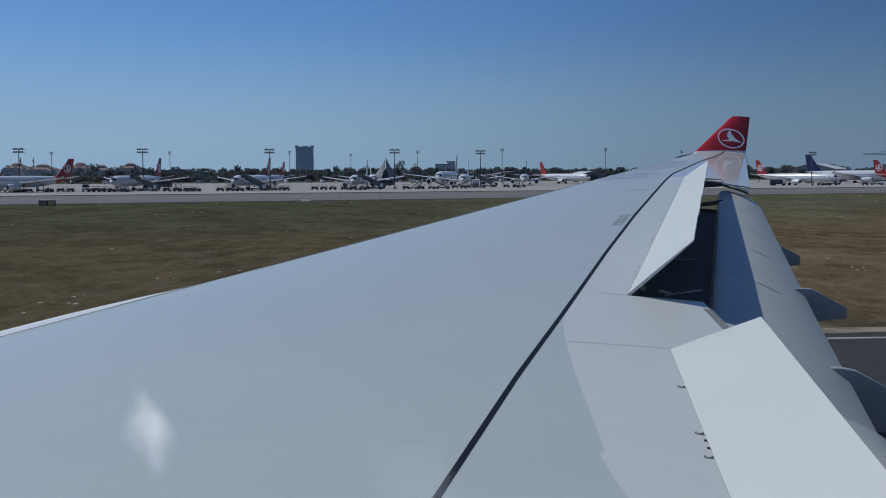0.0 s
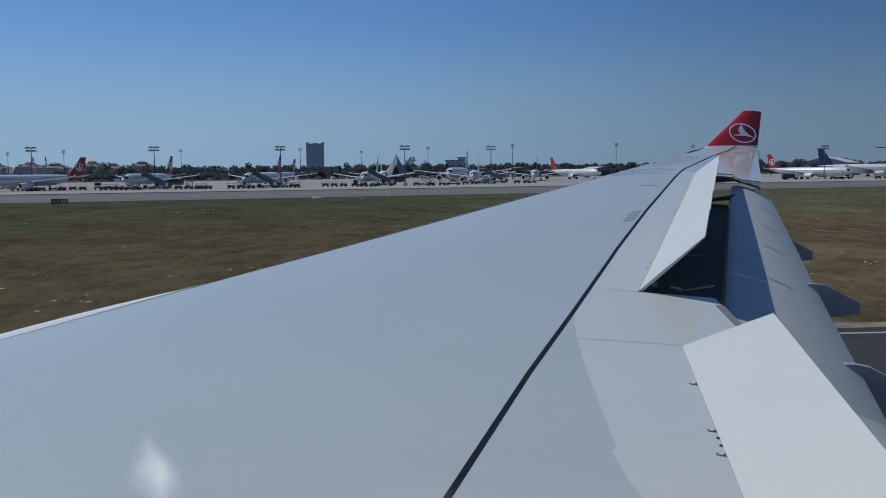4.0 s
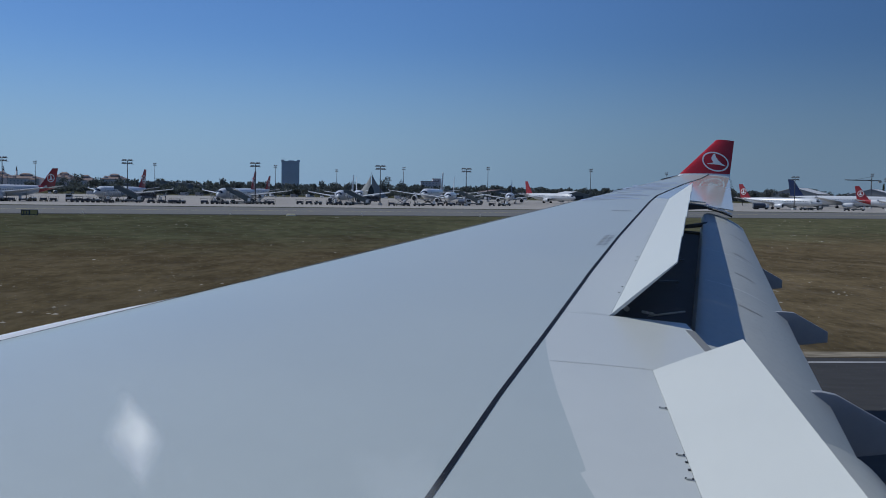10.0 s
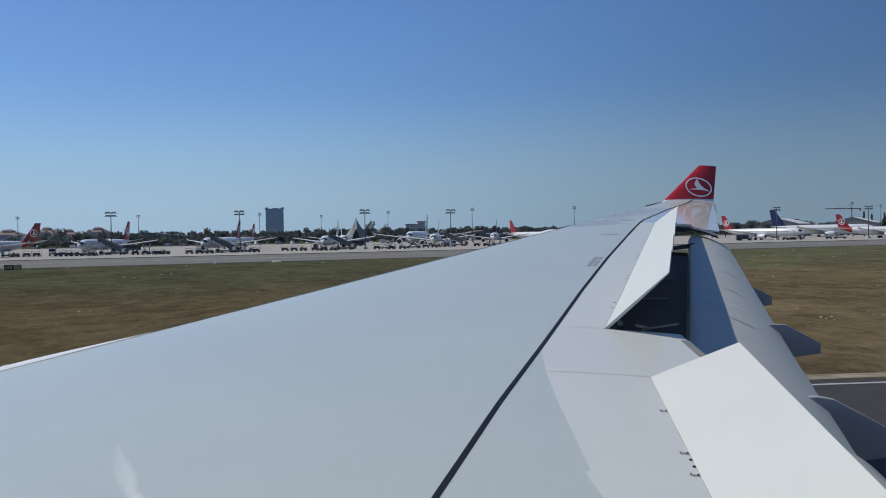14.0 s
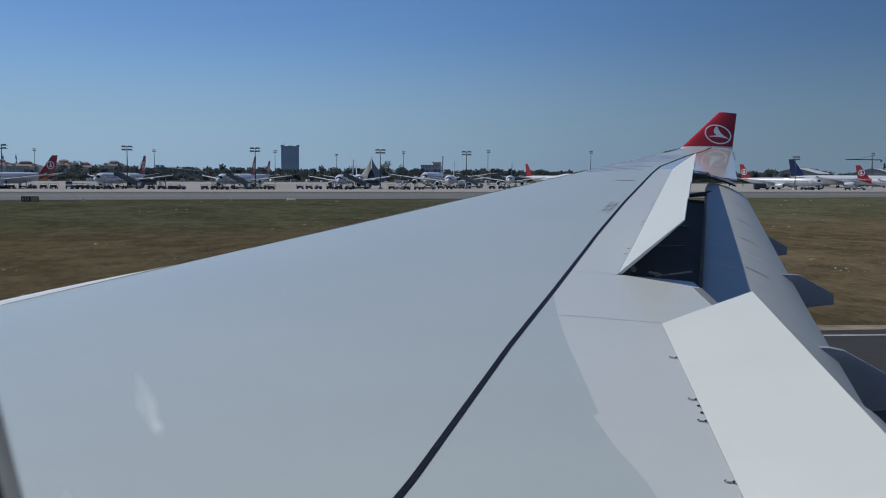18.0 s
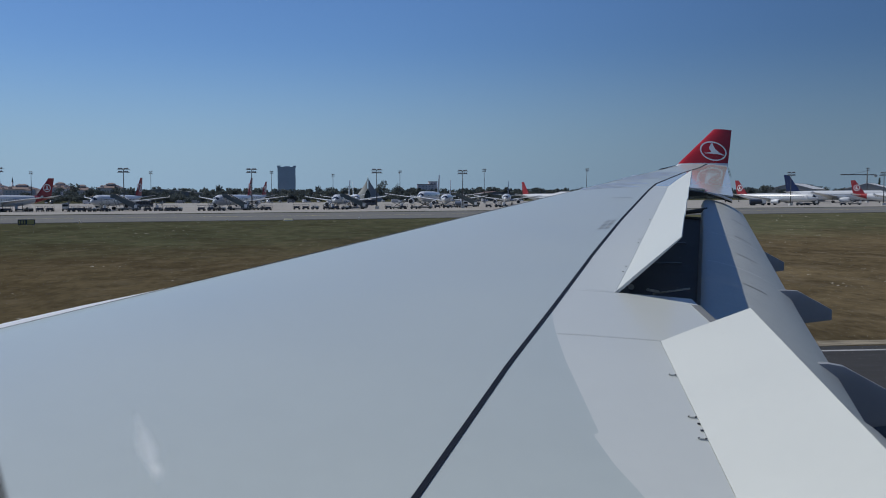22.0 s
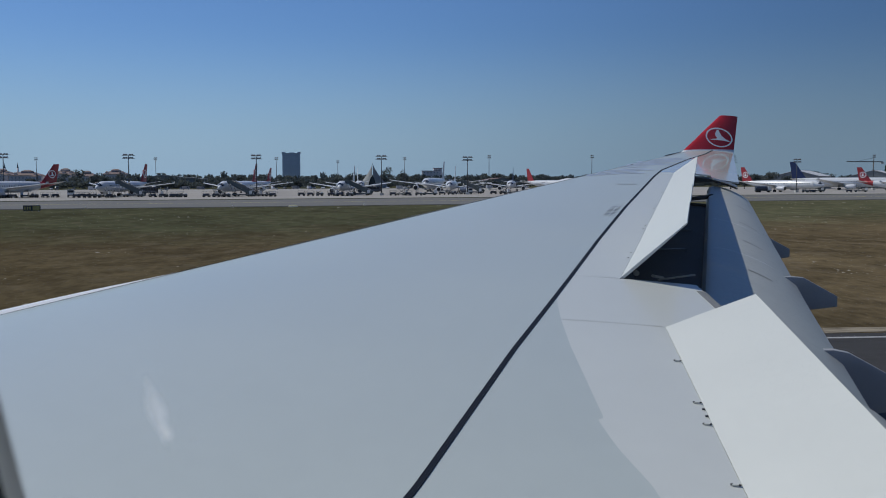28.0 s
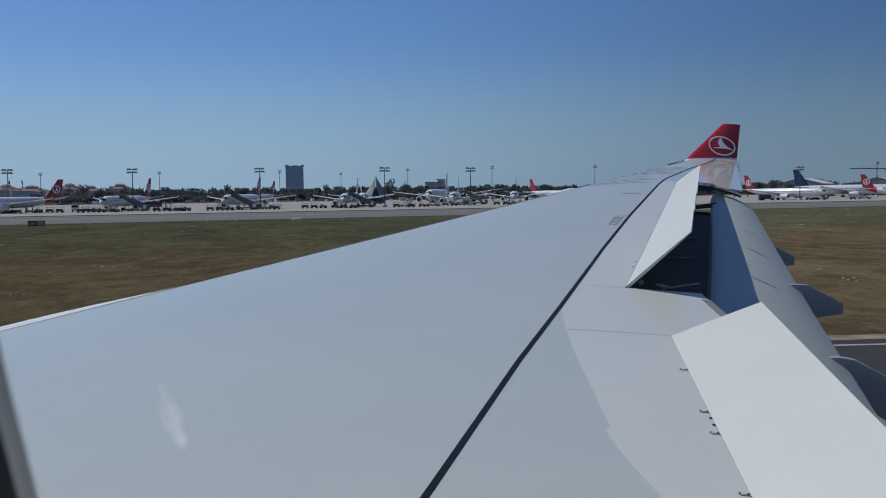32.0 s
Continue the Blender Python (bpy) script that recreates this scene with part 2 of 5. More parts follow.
def let_light_through(m, share):
    """Thin leaves pass part of the light on."""
    nt = m.node_tree
    b, out = nt.nodes["Principled BSDF"], nt.nodes["Material Output"]
    tr, mix = nt.nodes.new("ShaderNodeBsdfTranslucent"), nt.nodes.new("ShaderNodeMixShader")
    mix.inputs[0].default_value = share
    nt.links.new(b.inputs["Base Color"].links[0].from_socket, tr.inputs[0])
    nt.links.new(b.outputs[0], mix.inputs[1])
    nt.links.new(tr.outputs[0], mix.inputs[2])
    nt.links.new(mix.outputs[0], out.inputs["Surface"])


let_light_through(M["leaf"], 0.5)
let_light_through(M["leaf_dark"], 0.4)


# ---- mesh helpers ----
def mesh_ob(name, verts, faces, material, parent=None, label="", smooth=False):
    me = bpy.data.meshes.new(name)
    me.from_pydata([tuple(v) for v in verts], [], faces)
    me.materials.append(material)
    if smooth:
        me.polygons.foreach_set("use_smooth", [True] * len(me.polygons))
    me.update()
    ob = new(name, me)
    if parent:
        ob.parent = parent
    if label:
        ob["label"] = label
    return ob


def part(name, bm, material, parent, label="", smooth=False):
    bmesh.ops.recalc_face_normals(bm, faces=bm.faces)
    me = bpy.data.meshes.new(name)
    bm.to_mesh(me)
    bm.free()
    me.materials.append(material)
    if smooth:
        me.polygons.foreach_set("use_smooth", [True] * len(me.polygons))
    ob = new(name, me)
    ob.parent = parent
    if label:
        ob["label"] = label
    return ob


def thing(name, loc, label, category, group="", kind="", rz=0.0):
    ob = new(name)
    ob.empty_display_size = 0.3
    ob.matrix_world = pose(*loc, 0, 0, rz)
    return tagged(ob, label, category, group, kind)


def box(bm, cx, cy, cz, sx, sy, sz, bevel=0.0, m=None):
    r = bmesh.ops.create_cube(bm, size=1, matrix=(m or Matrix()) @ Matrix.LocRotScale((cx, cy, cz), None, (sx, sy, sz)))
    if bevel:
        es = {e for v in r["verts"] for e in v.link_edges}
        bmesh.ops.bevel(bm, geom=list(es), offset=bevel, segments=2, affect="EDGES")
    return bm


def box_part(name, c, s, material, parent, bevel=0.0, label="", m=None):
    return part(name, box(bmesh.new(), *c, *s, bevel, m), material, parent, label)


def tube(bm, p, q, r0, r1=None, seg=8):
    p, q = Vector(p), Vector(q)
    d = q - p
    bmesh.ops.create_cone(bm, cap_ends=True, segments=seg, radius1=r0, radius2=r0 if r1 is None else r1, depth=d.length,
                          matrix=Matrix.Translation((p + q) / 2) @ d.to_track_quat("Z", "Y").to_matrix().to_4x4())
    return bm


def tube_part(name, p, q, r0, material, parent, r1=None, seg=8, label=""):
    return part(name, tube(bmesh.new(), p, q, r0, r1, seg), material, parent, label, smooth=True)


def loft(rings, closed=True, caps=True):
    """Faces between rings of equal count."""
    n = len(rings[0])
    verts = [v for r in rings for v in r]
    faces = []
    for i in range(len(rings) - 1):
        for j in range(n if closed else n - 1):
            k = (j + 1) % n
            faces.append((i * n + j, i * n + k, (i + 1) * n + k, (i + 1) * n + j))
    if caps and closed:
        faces.append(tuple(range(n))[::-1])
        faces.append(tuple((len(rings) - 1) * n + j for j in range(n)))
    return verts, faces


def loft_part(name, rings, material, parent, label="", closed=True, caps=True, smooth=True):
    v, f = loft(rings, closed, caps)
    bm = bmesh.new()
    vs = [bm.verts.new(p) for p in v]
    for q in f:
        try:
            bm.faces.new([vs[i] for i in q])
        except ValueError:
            pass
    ob = part(name, bm, material, parent, label)
    if smooth:
        ob.data.polygons.foreach_set("use_smooth", [len(p.vertices) == 4 for p in ob.data.polygons])
        ob.data.set_sharp_from_angle(angle=radians(40))
    return ob


# ---- the jet: wing shape (x aft, y outboard, z up; heights from the eye line) ----
EYE = 5.8


def x_le(y):
    return -9.80 + 0.62 * y


def z_le(y):
    return EYE - 2.285 + 0.1152 * y


def x_te(y):
    return 4.6 + 0.02 * y if y < 11.5 else 4.83 + 0.245 * (y - 11.5)


def top(x, y):
    ch = x_te(y) - x_le(y)
    c = min(max((x - x_le(y)) / ch, 0), 1.2)
    nose = 0.03
    drop = 0.014 * ch * (1 - math.sqrt(max(0, 1 - (1 - c / nose) ** 2))) if c < nose else 0
    return z_le(y) + ch * (0.14 * c * (1 - c) - 0.03 * c) - drop


def x_seam(y):
    return np.interp(y, (0, 4.57, 6.95, 8.72, 9.57, 11.89, 15.06, 19.77, 21.14, 24.13, 25.89, 27.3), (-1.6, -0.15, 0.51, 1.04, 1.29, 1.97, 2.96, 4.50, 4.98, 6.39, 7.33, 7.95))


def x_hinge(y):
    return 1.61 + 0.103 * (y - 4.92) if y < 8.8 else 1.87 + 0.3005 * (y - 9.75)


def x_paint(y):
    return np.interp(y, (0, 4.75, 5.17, 5.45, 5.62, 5.66, 7.14, 7.9, 8.4, 8.73), (1.55, 1.09, 1.00, 0.965, 0.945, 0.99, 0.98, 1.0, 1.03, 1.06))


def x_spoiler_te(y):
    return 2.70 + 0.29 * (y - 9.34)


def x_aileron(y):
    return 6.20 + 0.293 * (y - 19.3)


jet = thing("passenger_jet", (0, 0, 0), "white passenger jet with raised spoilers and lowered flaps", "aircraft")


def skin(name, xa, xb, ys, nx, material, lift=0.0, thick=0.03, label="", clip=None):
    """A sheet of wing skin between two chordwise limits, with thickness."""
    rows = []
    for y in ys:
        a, b = xa(y), xb(y)
        rows.append([(a + (b - a) * k / nx, y) for k in range(nx + 1)])
    n = nx + 1
    verts = [(x, y, top(x, y) + lift) for r in rows for x, y in r]
    verts += [(x, y, top(x, y) + lift - thick) for r in rows for x, y in r]
    o = len(rows) * n
    faces = []
    for i in range(len(rows) - 1):
        for k in range(nx):
            q = (i * n + k, i * n + k + 1, (i + 1) * n + k + 1, (i + 1) * n + k)
            faces += [q, tuple(o + j for j in q[::-1])]
    rim = [i for i in range(n)] + [i * n + nx for i in range(1, len(rows))] + [(len(rows) - 1) * n + k for k in range(nx - 1, -1, -1)] + [i * n for i in range(len(rows) - 2, 0, -1)]
    for i, j in zip(rim, rim[1:] + rim[:1]):
        faces.append((j, i, o + i, o + j))
    ob = mesh_ob(name, verts, faces, material, jet, label)
    ob.data.polygons.foreach_set("use_smooth", [True] * len(ob.data.polygons))
    ob.data.set_sharp_from_angle(angle=radians(35))
    return ob


def span(a, b, n):
    return [a + (b - a) * i / n for i in range(n + 1)]


# front of the wing as one closed section from nose to rear spar
rings = []
for y in span(0.35, 27.3, 90):
    a, b = x_le(y), x_seam(y)
    ch = x_te(y) - a
    cs = [0.0, 0.002, 0.005, 0.01, 0.018, 0.03] + [0.03 + (1 - 0.03) * (i / 14) for i in range(1, 15)]
    up = [(a + (b - a) * c, y, top(a + (b - a) * c, y)) for c in cs]
    lo = [(a + (b - a) * c, y, z_le(y) - 0.014 * ch - ch * (0.075 * math.sqrt(c) * (1.15 - c) + 0.045 * c)) for c in (1, 0.8, 0.6, 0.4, 0.2, 0.08, 0.02)]
    rings.append(up + lo)
loft_part("wing_box", rings, M["wing_grey"], jet, "smooth pale grey painted wing skin")

# darker root triangle and light rear panels behind the seam
Y_IN, Y_OUT, Y_END = 7.93, 9.75, 20.6
skin("root_panel", x_seam, x_paint, span(0.35, 8.72, 230), 5, M["wing_grey"])
skin("rear_panel", x_paint, x_hinge, span(0.35, Y_IN, 210), 5, M["wing_light"], label="lighter grey rear wing panel")
skin("rear_panel", lambda y: x_paint(y) if y < 8.72 else x_seam(y), lambda y: 2.69, span(Y_IN + 0.004, Y_OUT - 0.004, 24), 10, M["wing_light"])
skin("rear_panel", x_seam, x_hinge, span(Y_OUT, Y_END, 44), 6, M["wing_light"])
skin("aileron_panel", x_seam, x_aileron, span(Y_END + 0.004, 27.3, 40), 10, M["gloss_white"], label="glossy white outer wing panel")
skin("outer_fixed_panel", x_spoiler_te, lambda y: x_aileron(y) + 0.0, span(19.85, Y_END, 6), 4, M["gloss_white"])

# black seam, panel gaps
def groove(name, f, ys, width, material, lift=0.005):
    return skin(name, lambda y: f(y) - width / 2, lambda y: f(y) + width / 2, ys, 2, material, lift, 0.012)


groove("seam_strip", x_seam, span(0.4, 20.3, 120), 0.04, M["seal"], 0.006)
groove("seam_strip", x_seam, span(20.3, 27.25, 40), 0.04, M["seal"], 0.006)
groove("hinge_gap", x_hinge, span(Y_OUT, Y_END, 30), 0.01, M["faint"])
groove("slat_gap", lambda y: x_le(y) + 0.16, span(11.5, 27.0, 60), 0.018, M["faint"], 0.004)


def cross_gap(y, xa, xb, dy, width, material):
    n = 10
    verts, faces = [], []
    for k in range(n + 1):
        x = xa + (xb - xa) * k / n
        for s in (-1, 1):
            yy = y + dy * k / n + s * width / 2
            verts.append((x, yy, top(x, yy) + 0.005))
    for k in range(n):
        faces.append((2 * k, 2 * k + 2, 2 * k + 3, 2 * k + 1))
    mesh_ob("panel_gap", verts, faces, material, jet)


cross_gap(Y_IN + 0.004, 1.02, 1.90, 0, 0.006, M["faint"])
cross_gap(9.8, 1.55, 1.87, -0.05, 0.006, M["faint"])
for yy in (22.3, 24.9):
    cross_gap(yy, x_seam(yy) + 0.05, x_aileron(yy) - 0.02, 0, 0.012, M["faint"])

# small hinge fittings on the hinge lines: pale brackets with dark ends
for yy in (6.96, 6.06, 5.68, 4.82, 4.1, 10.9, 11.25, 13.0, 13.3, 15.0, 15.3, 17.0):
    x = x_hinge(yy)
    m = pose(x - 0.035, yy, top(x - 0.035, yy) + 0.008, 0, 3, 4)
    inner = yy < 9
    f = box_part("hinge_fitting", (0, 0, 0), (0.05, 0.016, 0.008) if inner else (0.03, 0.006, 0.007), M["spoiler_white"] if inner else M["rub"], jet, 0.002, "small pale hinge bracket" if inner else "small dark hinge fitting", m)
    if inner:
        for dx, dy in ((-0.022, 0.006), (0.020, -0.006)):
            box_part("bracket_end", (dx, dy, 0.001), (0.014, 0.012, 0.010), M["line"], f, 0.002, m=m)
for yy in (5.95, 5.83):
    box_part("hinge_fitting", (x_hinge(yy) - 0.012, yy, top(x_hinge(yy), yy) + 0.006), (0.018, 0.02, 0.008), M["line"], jet)

# extended slat ahead of the leading edge near the root
def slat(y0, y1, fwd, down):
    rs = []
    for i, y in enumerate(span(y0, y1, 24)):
        k = i / 24
        w = fwd * (1 - max(0, (k - 0.8) / 0.2) ** 2 * 0.9)
        x = x_le(y) + 0.05
        z = z_le(y) - down
        rs.append([(x, y, z), (x - 0.35 * w, y, z + 0.055), (x - 0.75 * w, y, z + 0.03), (x - w, y, z - 0.06), (x - 0.9 * w, y, z - 0.14), (x - 0.3 * w, y, z - 0.1)])
    loft_part("slat", rs, M["white"], jet, "white slat drooped ahead of the leading edge")


slat(1.0, 11.2, 0.46, 0.085)
groove("slat_edge_line", lambda y: x_le(y) + 0.13, span(1.0, 12.5, 60), 0.03, M["line"], 0.005)


# spoilers: hinge line, chord, angle
def spoiler(y0, y1, chord, angle, name="spoiler", dx=0.0):
    rs = []
    a = radians(angle)
    for y in span(y0, y1, 8):
        x = x_hinge(y)
        z = top(x, y) + 0.005
        sl = x_hinge(y + 0.01) - x_hinge(y - 0.01)
        e = Vector((1, -sl / 0.02, 0)).normalized()
        c = chord(y)
        ring = []
        for s, t in ((0, 0.0), (0.35, 0.004), (0.7, 0.002), (1, 0), (1, -0.012), (0.7, -0.02), (0.3, -0.03), (0, -0.03)):
            p = Vector((x, y, z)) + e * (c * s * math.cos(a) - t * math.sin(a)) + Vector((0, 0, c * s * math.sin(a) + t * math.cos(a)))
            ring.append(p)
        rs.append(ring)
    return loft_part(name, rs, M["spoiler_white"], jet, "raised white spoiler panel")


spoiler(0.7, Y_IN - 0.02, lambda y: 0.82, 21.7)
edges = span(Y_OUT + 0.02, Y_END - 0.05, 5)
for a, b, lift in zip(edges, edges[1:], (41.5, 40.5, 39, 37.5, 36)):
    spoiler(a + 0.006, b - 0.006, lambda y: 0.91 - 0.027 * (y - Y_OUT), lift)

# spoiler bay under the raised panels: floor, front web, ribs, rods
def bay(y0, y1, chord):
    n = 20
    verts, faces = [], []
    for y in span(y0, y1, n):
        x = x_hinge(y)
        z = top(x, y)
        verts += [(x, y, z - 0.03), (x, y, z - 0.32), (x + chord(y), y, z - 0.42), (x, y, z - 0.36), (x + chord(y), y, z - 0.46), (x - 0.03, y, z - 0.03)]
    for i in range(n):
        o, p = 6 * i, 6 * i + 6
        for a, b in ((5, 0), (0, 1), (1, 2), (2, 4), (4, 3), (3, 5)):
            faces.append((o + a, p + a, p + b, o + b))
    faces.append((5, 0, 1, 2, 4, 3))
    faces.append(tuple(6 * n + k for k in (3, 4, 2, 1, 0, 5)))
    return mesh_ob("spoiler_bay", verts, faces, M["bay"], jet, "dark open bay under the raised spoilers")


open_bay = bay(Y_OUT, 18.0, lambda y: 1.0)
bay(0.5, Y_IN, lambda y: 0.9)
for yy in (12.9, 14.6):
    x, z = x_hinge(yy), top(x_hinge(yy), yy)
    tube_part("actuator_rod", (x + 0.06, yy, z - 0.22), (x + 0.4, yy + 0.1, z + 0.02), 0.012, M["bay_metal"], open_bay)
    tube_part("hydraulic_pipe", (x + 0.1, yy, z - 0.26), (x + 0.7, yy + 0.4, z - 0.3), 0.014, M["bay_metal"], open_bay)
tube_part("actuator_rod", (2.45, 10.5, 4.64), (2.88, 10.5, 4.70), 0.011, M["pale_fitting"], open_bay, None, 8, "pale actuator rod")
box_part("actuator_bracket", (0, 0, 0), (0.15, 0.05, 0.03), M["pale_fitting"], open_bay, 0.008, m=pose(2.447, 10.5, 4.676, 0, 11, 0))
b = bmesh.new()
tube(b, (2.195, 10.47, 4.722), (2.195, 10.53, 4.722), 0.032, seg=14)
part("hinge_bearing", b, M["pale_fitting"], open_bay)
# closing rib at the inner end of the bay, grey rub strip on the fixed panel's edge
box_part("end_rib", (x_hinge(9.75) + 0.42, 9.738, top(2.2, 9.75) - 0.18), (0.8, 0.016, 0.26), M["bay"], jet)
skin("rub_strip", lambda y: 2.61, lambda y: 2.70, span(Y_IN + 0.01, Y_OUT - 0.3, 12), 2, M["rub"], 0.006, 0.03, "bare grey metal rub strip")


# flaps
def flap(y0, y1, x0, z_off, chord, a0, a1, bend, name, label):
    rs = []
    for y in span(y0, y1, 24):
        c = chord(y)
        x, z = x0(y), top(x0(y), y) + z_off
        pts = []
        n = 16
        px, pz = x, z
        pts.append((px, y, pz))
        for i in range(1, n + 1):
            a = radians(a0 + (a1 - a0) * ((i - 0.5) / n) ** bend)
            px += c / n * math.cos(a)
            pz -= c / n * math.sin(a)
            pts.append((px, y, pz))
        low = []
        for i in range(n - 1, 2, -3):
            q = pts[i]
            th = 0.16 * c * math.sin(math.pi * min(1, (n - i) / n * 0.9))
            low.append((q[0] - 0.3 * th, y, q[2] - th))
        low.append((x - 0.10, y, z - 0.22))
        low.append((x - 0.14, y, z - 0.12))
        low.append((x - 0.09, y, z - 0.03))
        rs.append(pts + low)
    return loft_part(name, rs, M["gloss_flap"], jet, label)


def flap_pt(y, s, lift=0.004):
    """A place on the outboard flap's upper skin, s metres back from its front."""
    c = 1.45 - 0.06 * (y - 9.6)
    x = x_spoiler_te(y) + 0.06
    z = top(x, y) - 0.12
    n = 40
    for i in range(1, n + 1):
        d = min(s - (i - 1) * c / n, c / n)
        if d <= 0:
            break
        a = radians(8 + 30 * (i - 0.5) / n)
        x, z = x + d * math.cos(a), z - d * math.sin(a)
    return (x, y, z + lift)


def flap_dash(y0, s0, s1, dy, w, material, name):
    v, f = [], []
    for k in range(9):
        s = s0 + (s1 - s0) * k / 8
        yy = y0 + dy * k / 8
        v += [flap_pt(yy - w / 2, s), flap_pt(yy + w / 2, s)]
    for k in range(8):
        f.append((2 * k, 2 * k + 2, 2 * k + 3, 2 * k + 1))
    mesh_ob(name, v, f, material, jet)


# short dark grey dashes running back over the flap skin
for yy in (17.6, 15.6, 13.9, 11.8):
    flap_dash(yy, 0.46, 0.8, -0.1, 0.04, M["rub"], "flap_dark_dash")
for yy in (12.8, 15.3):
    flap_dash(yy, 0.0, 0.9, -0.1, 0.012, M["white"], "flap_joint")
M["gloss_flap"] = mat("flap_grey_paint", (0.42, 0.43, 0.40), 0.4, var=0.08, scale=0.7, fine=8, bump=0, coat=0.05, spec=0.3)
flap(7.6, 19.7, lambda y: x_spoiler_te(y) + 0.06, -0.12, lambda y: 1.45 - 0.06 * (y - 9.6), 8, 38, 1.0, "outboard_flap", "lowered grey outboard flap")
flap(0.6, 7.55, lambda y: 2.72 if y > Y_IN else 2.72 + 0.103 * (y - Y_IN), -0.3, lambda y: 1.55, 3, 76, 1.8, "inboard_flap", "lowered grey inboard flap")


def canoe(tip, length, h, w):
    """A track fairing drooping aft with the flap: flat keel, falling top line, narrow blunt end."""
    rs = []
    for i in range(17):
        k = i / 16
        d = length * (1 - k)
        zb = tip[2] - 0.08 - 0.1 * math.sin(math.pi * min(1, d / length)) + 0.12 * max(0, d - 0.6 * length)
        zt = tip[2] + 0.07 + min(0.55 * d, h) - 0.5 * max(0, d - 0.7 * length)
        zt = max(zt, zb + 0.08)
        hw = 0.5 * w * min(1, 0.2 + 0.9 * d / (0.45 * length)) * min(1, 0.15 + 3 * (length - d) / length)
        cz, rz = (zb + zt) / 2, (zt - zb) / 2
        ring = []
        for j in range(16):
            t = 2 * math.pi * j / 16
            c, q = math.cos(t), math.sin(t)
            ring.append((tip[0] - d, tip[1] + hw * math.copysign(abs(c) ** 0.3, c), cz + rz * math.copysign(abs(q) ** 0.4, q)))
        rs.append(ring)
    loft_part("flap_track_fairing", rs, M["fairing"], jet, "pointed grey flap track fairing")


canoe((4.95, 9.3, EYE - 2.29), 2.6, 0.48, 0.16)
canoe((5.44, 12.6, EYE - 1.69), 2.6, 0.28, 0.15)
canoe((6.12, 16.2, EYE - 1.3), 2.4, 0.27, 0.14)

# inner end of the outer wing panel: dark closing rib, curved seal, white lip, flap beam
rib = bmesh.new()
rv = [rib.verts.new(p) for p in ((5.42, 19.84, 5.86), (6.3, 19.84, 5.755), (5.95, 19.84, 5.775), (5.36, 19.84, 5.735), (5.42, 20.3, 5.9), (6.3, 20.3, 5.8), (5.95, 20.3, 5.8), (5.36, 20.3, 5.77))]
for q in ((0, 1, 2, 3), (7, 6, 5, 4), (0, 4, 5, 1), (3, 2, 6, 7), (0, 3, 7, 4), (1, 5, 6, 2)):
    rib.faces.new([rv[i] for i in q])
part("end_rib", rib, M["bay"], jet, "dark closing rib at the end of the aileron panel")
lip = [(5.7, 19.5, 5.775), (5.86, 19.47, 5.735), (6.02, 19.43, 5.68), (6.19, 19.4, 5.61)]
loft_part("panel_lip", [[(x, y, z + 0.07), (x, y + 0.3, z + 0.09), (x, y + 0.3, z + 0.05), (x, y, z + 0.03)] for x, y, z in lip], M["white"], jet, "curved white lip under the outer panel")
for p, q in zip(lip, lip[1:]):
    tube_part("rubber_seal", p, q, 0.018, M["seal"], jet)
tube_part("flap_beam", (4.75, 18.3, 5.40), (5.35, 18.3, 5.475), 0.035, M["bay"], jet, 0.05)
tube_part("flap_beam", (4.75, 18.0, 5.33), (5.3, 18.0, 5.29), 0.03, M["bay"], jet)


# static wicks along the outer trailing edge
for k in range(6):
    yy = 24.6 + 0.42 * k
    xa = x_aileron(yy)
    tube_part("static_wick", (xa - 0.02, yy, top(xa, yy) - 0.02), (xa + 0.08, yy, top(xa, yy) - 0.05), 0.006, M["seal"], jet, 0.004, 6)


# winglet: a thin swept blade with stripe, ring and sail mark
W_A, W_B = Vector((6.93, 27.1, EYE + 0.80)), Vector((8.60, 27.4, EYE + 0.83))
W_C, W_D = Vector((8.87, 27.95, EYE + 1.93)), Vector((8.30, 27.93, EYE + 1.95))
W_N = (W_B - W_A).cross(W_D - W_A).normalized()
if W_N.y > 0:
    W_N = -W_N


def on_winglet(u, v):
    """u from front to back, v from base to top."""
    return (W_A.lerp(W_B, u)).lerp(W_D.lerp(W_C, u), v)


def blade(name, v0, v1, material, th, label=""):
    rs = []
    for v in span(v0, v1, 8):
        up = [on_winglet(u, v) + W_N * th * (math.sqrt(max(0, u)) * (1 - u) * 1.6 + 0.02) for u in (0, 0.03, 0.1, 0.25, 0.5, 0.75, 1)]
        dn = [on_winglet(u, v) - W_N * th * (math.sqrt(max(0, u)) * (1 - u) * 1.6 + 0.02) for u in (1, 0.75, 0.5, 0.25, 0.1, 0.03, 0)]
        rs.append(up + dn)
    return loft_part(name, rs, material, jet, label)


blade("winglet_base", -0.06, 0.07, M["white"], 0.085, "white stripe at the foot of the winglet")
winglet = blade("winglet", 0.07, 1.0, M["red"], 0.08, "glossy red swept winglet")


def winglet_shape(name, pts_uv, inner=None):
    vs = [on_winglet(u, v) + W_N * 0.056 for u, v in pts_uv]
    bm = bmesh.new()
    if inner:
        ws = [on_winglet(u, v) + W_N * 0.056 for u, v in inner]
        a, b = [bm.verts.new(p) for p in vs], [bm.verts.new(p) for p in ws]
        for i in range(len(a)):
            j = (i + 1) % len(a)
            bm.faces.new((a[i], a[j], b[j], b[i]))
    else:
        bm.faces.new([bm.verts.new(p) for p in vs])
    part(name, bm, M["white"], winglet)


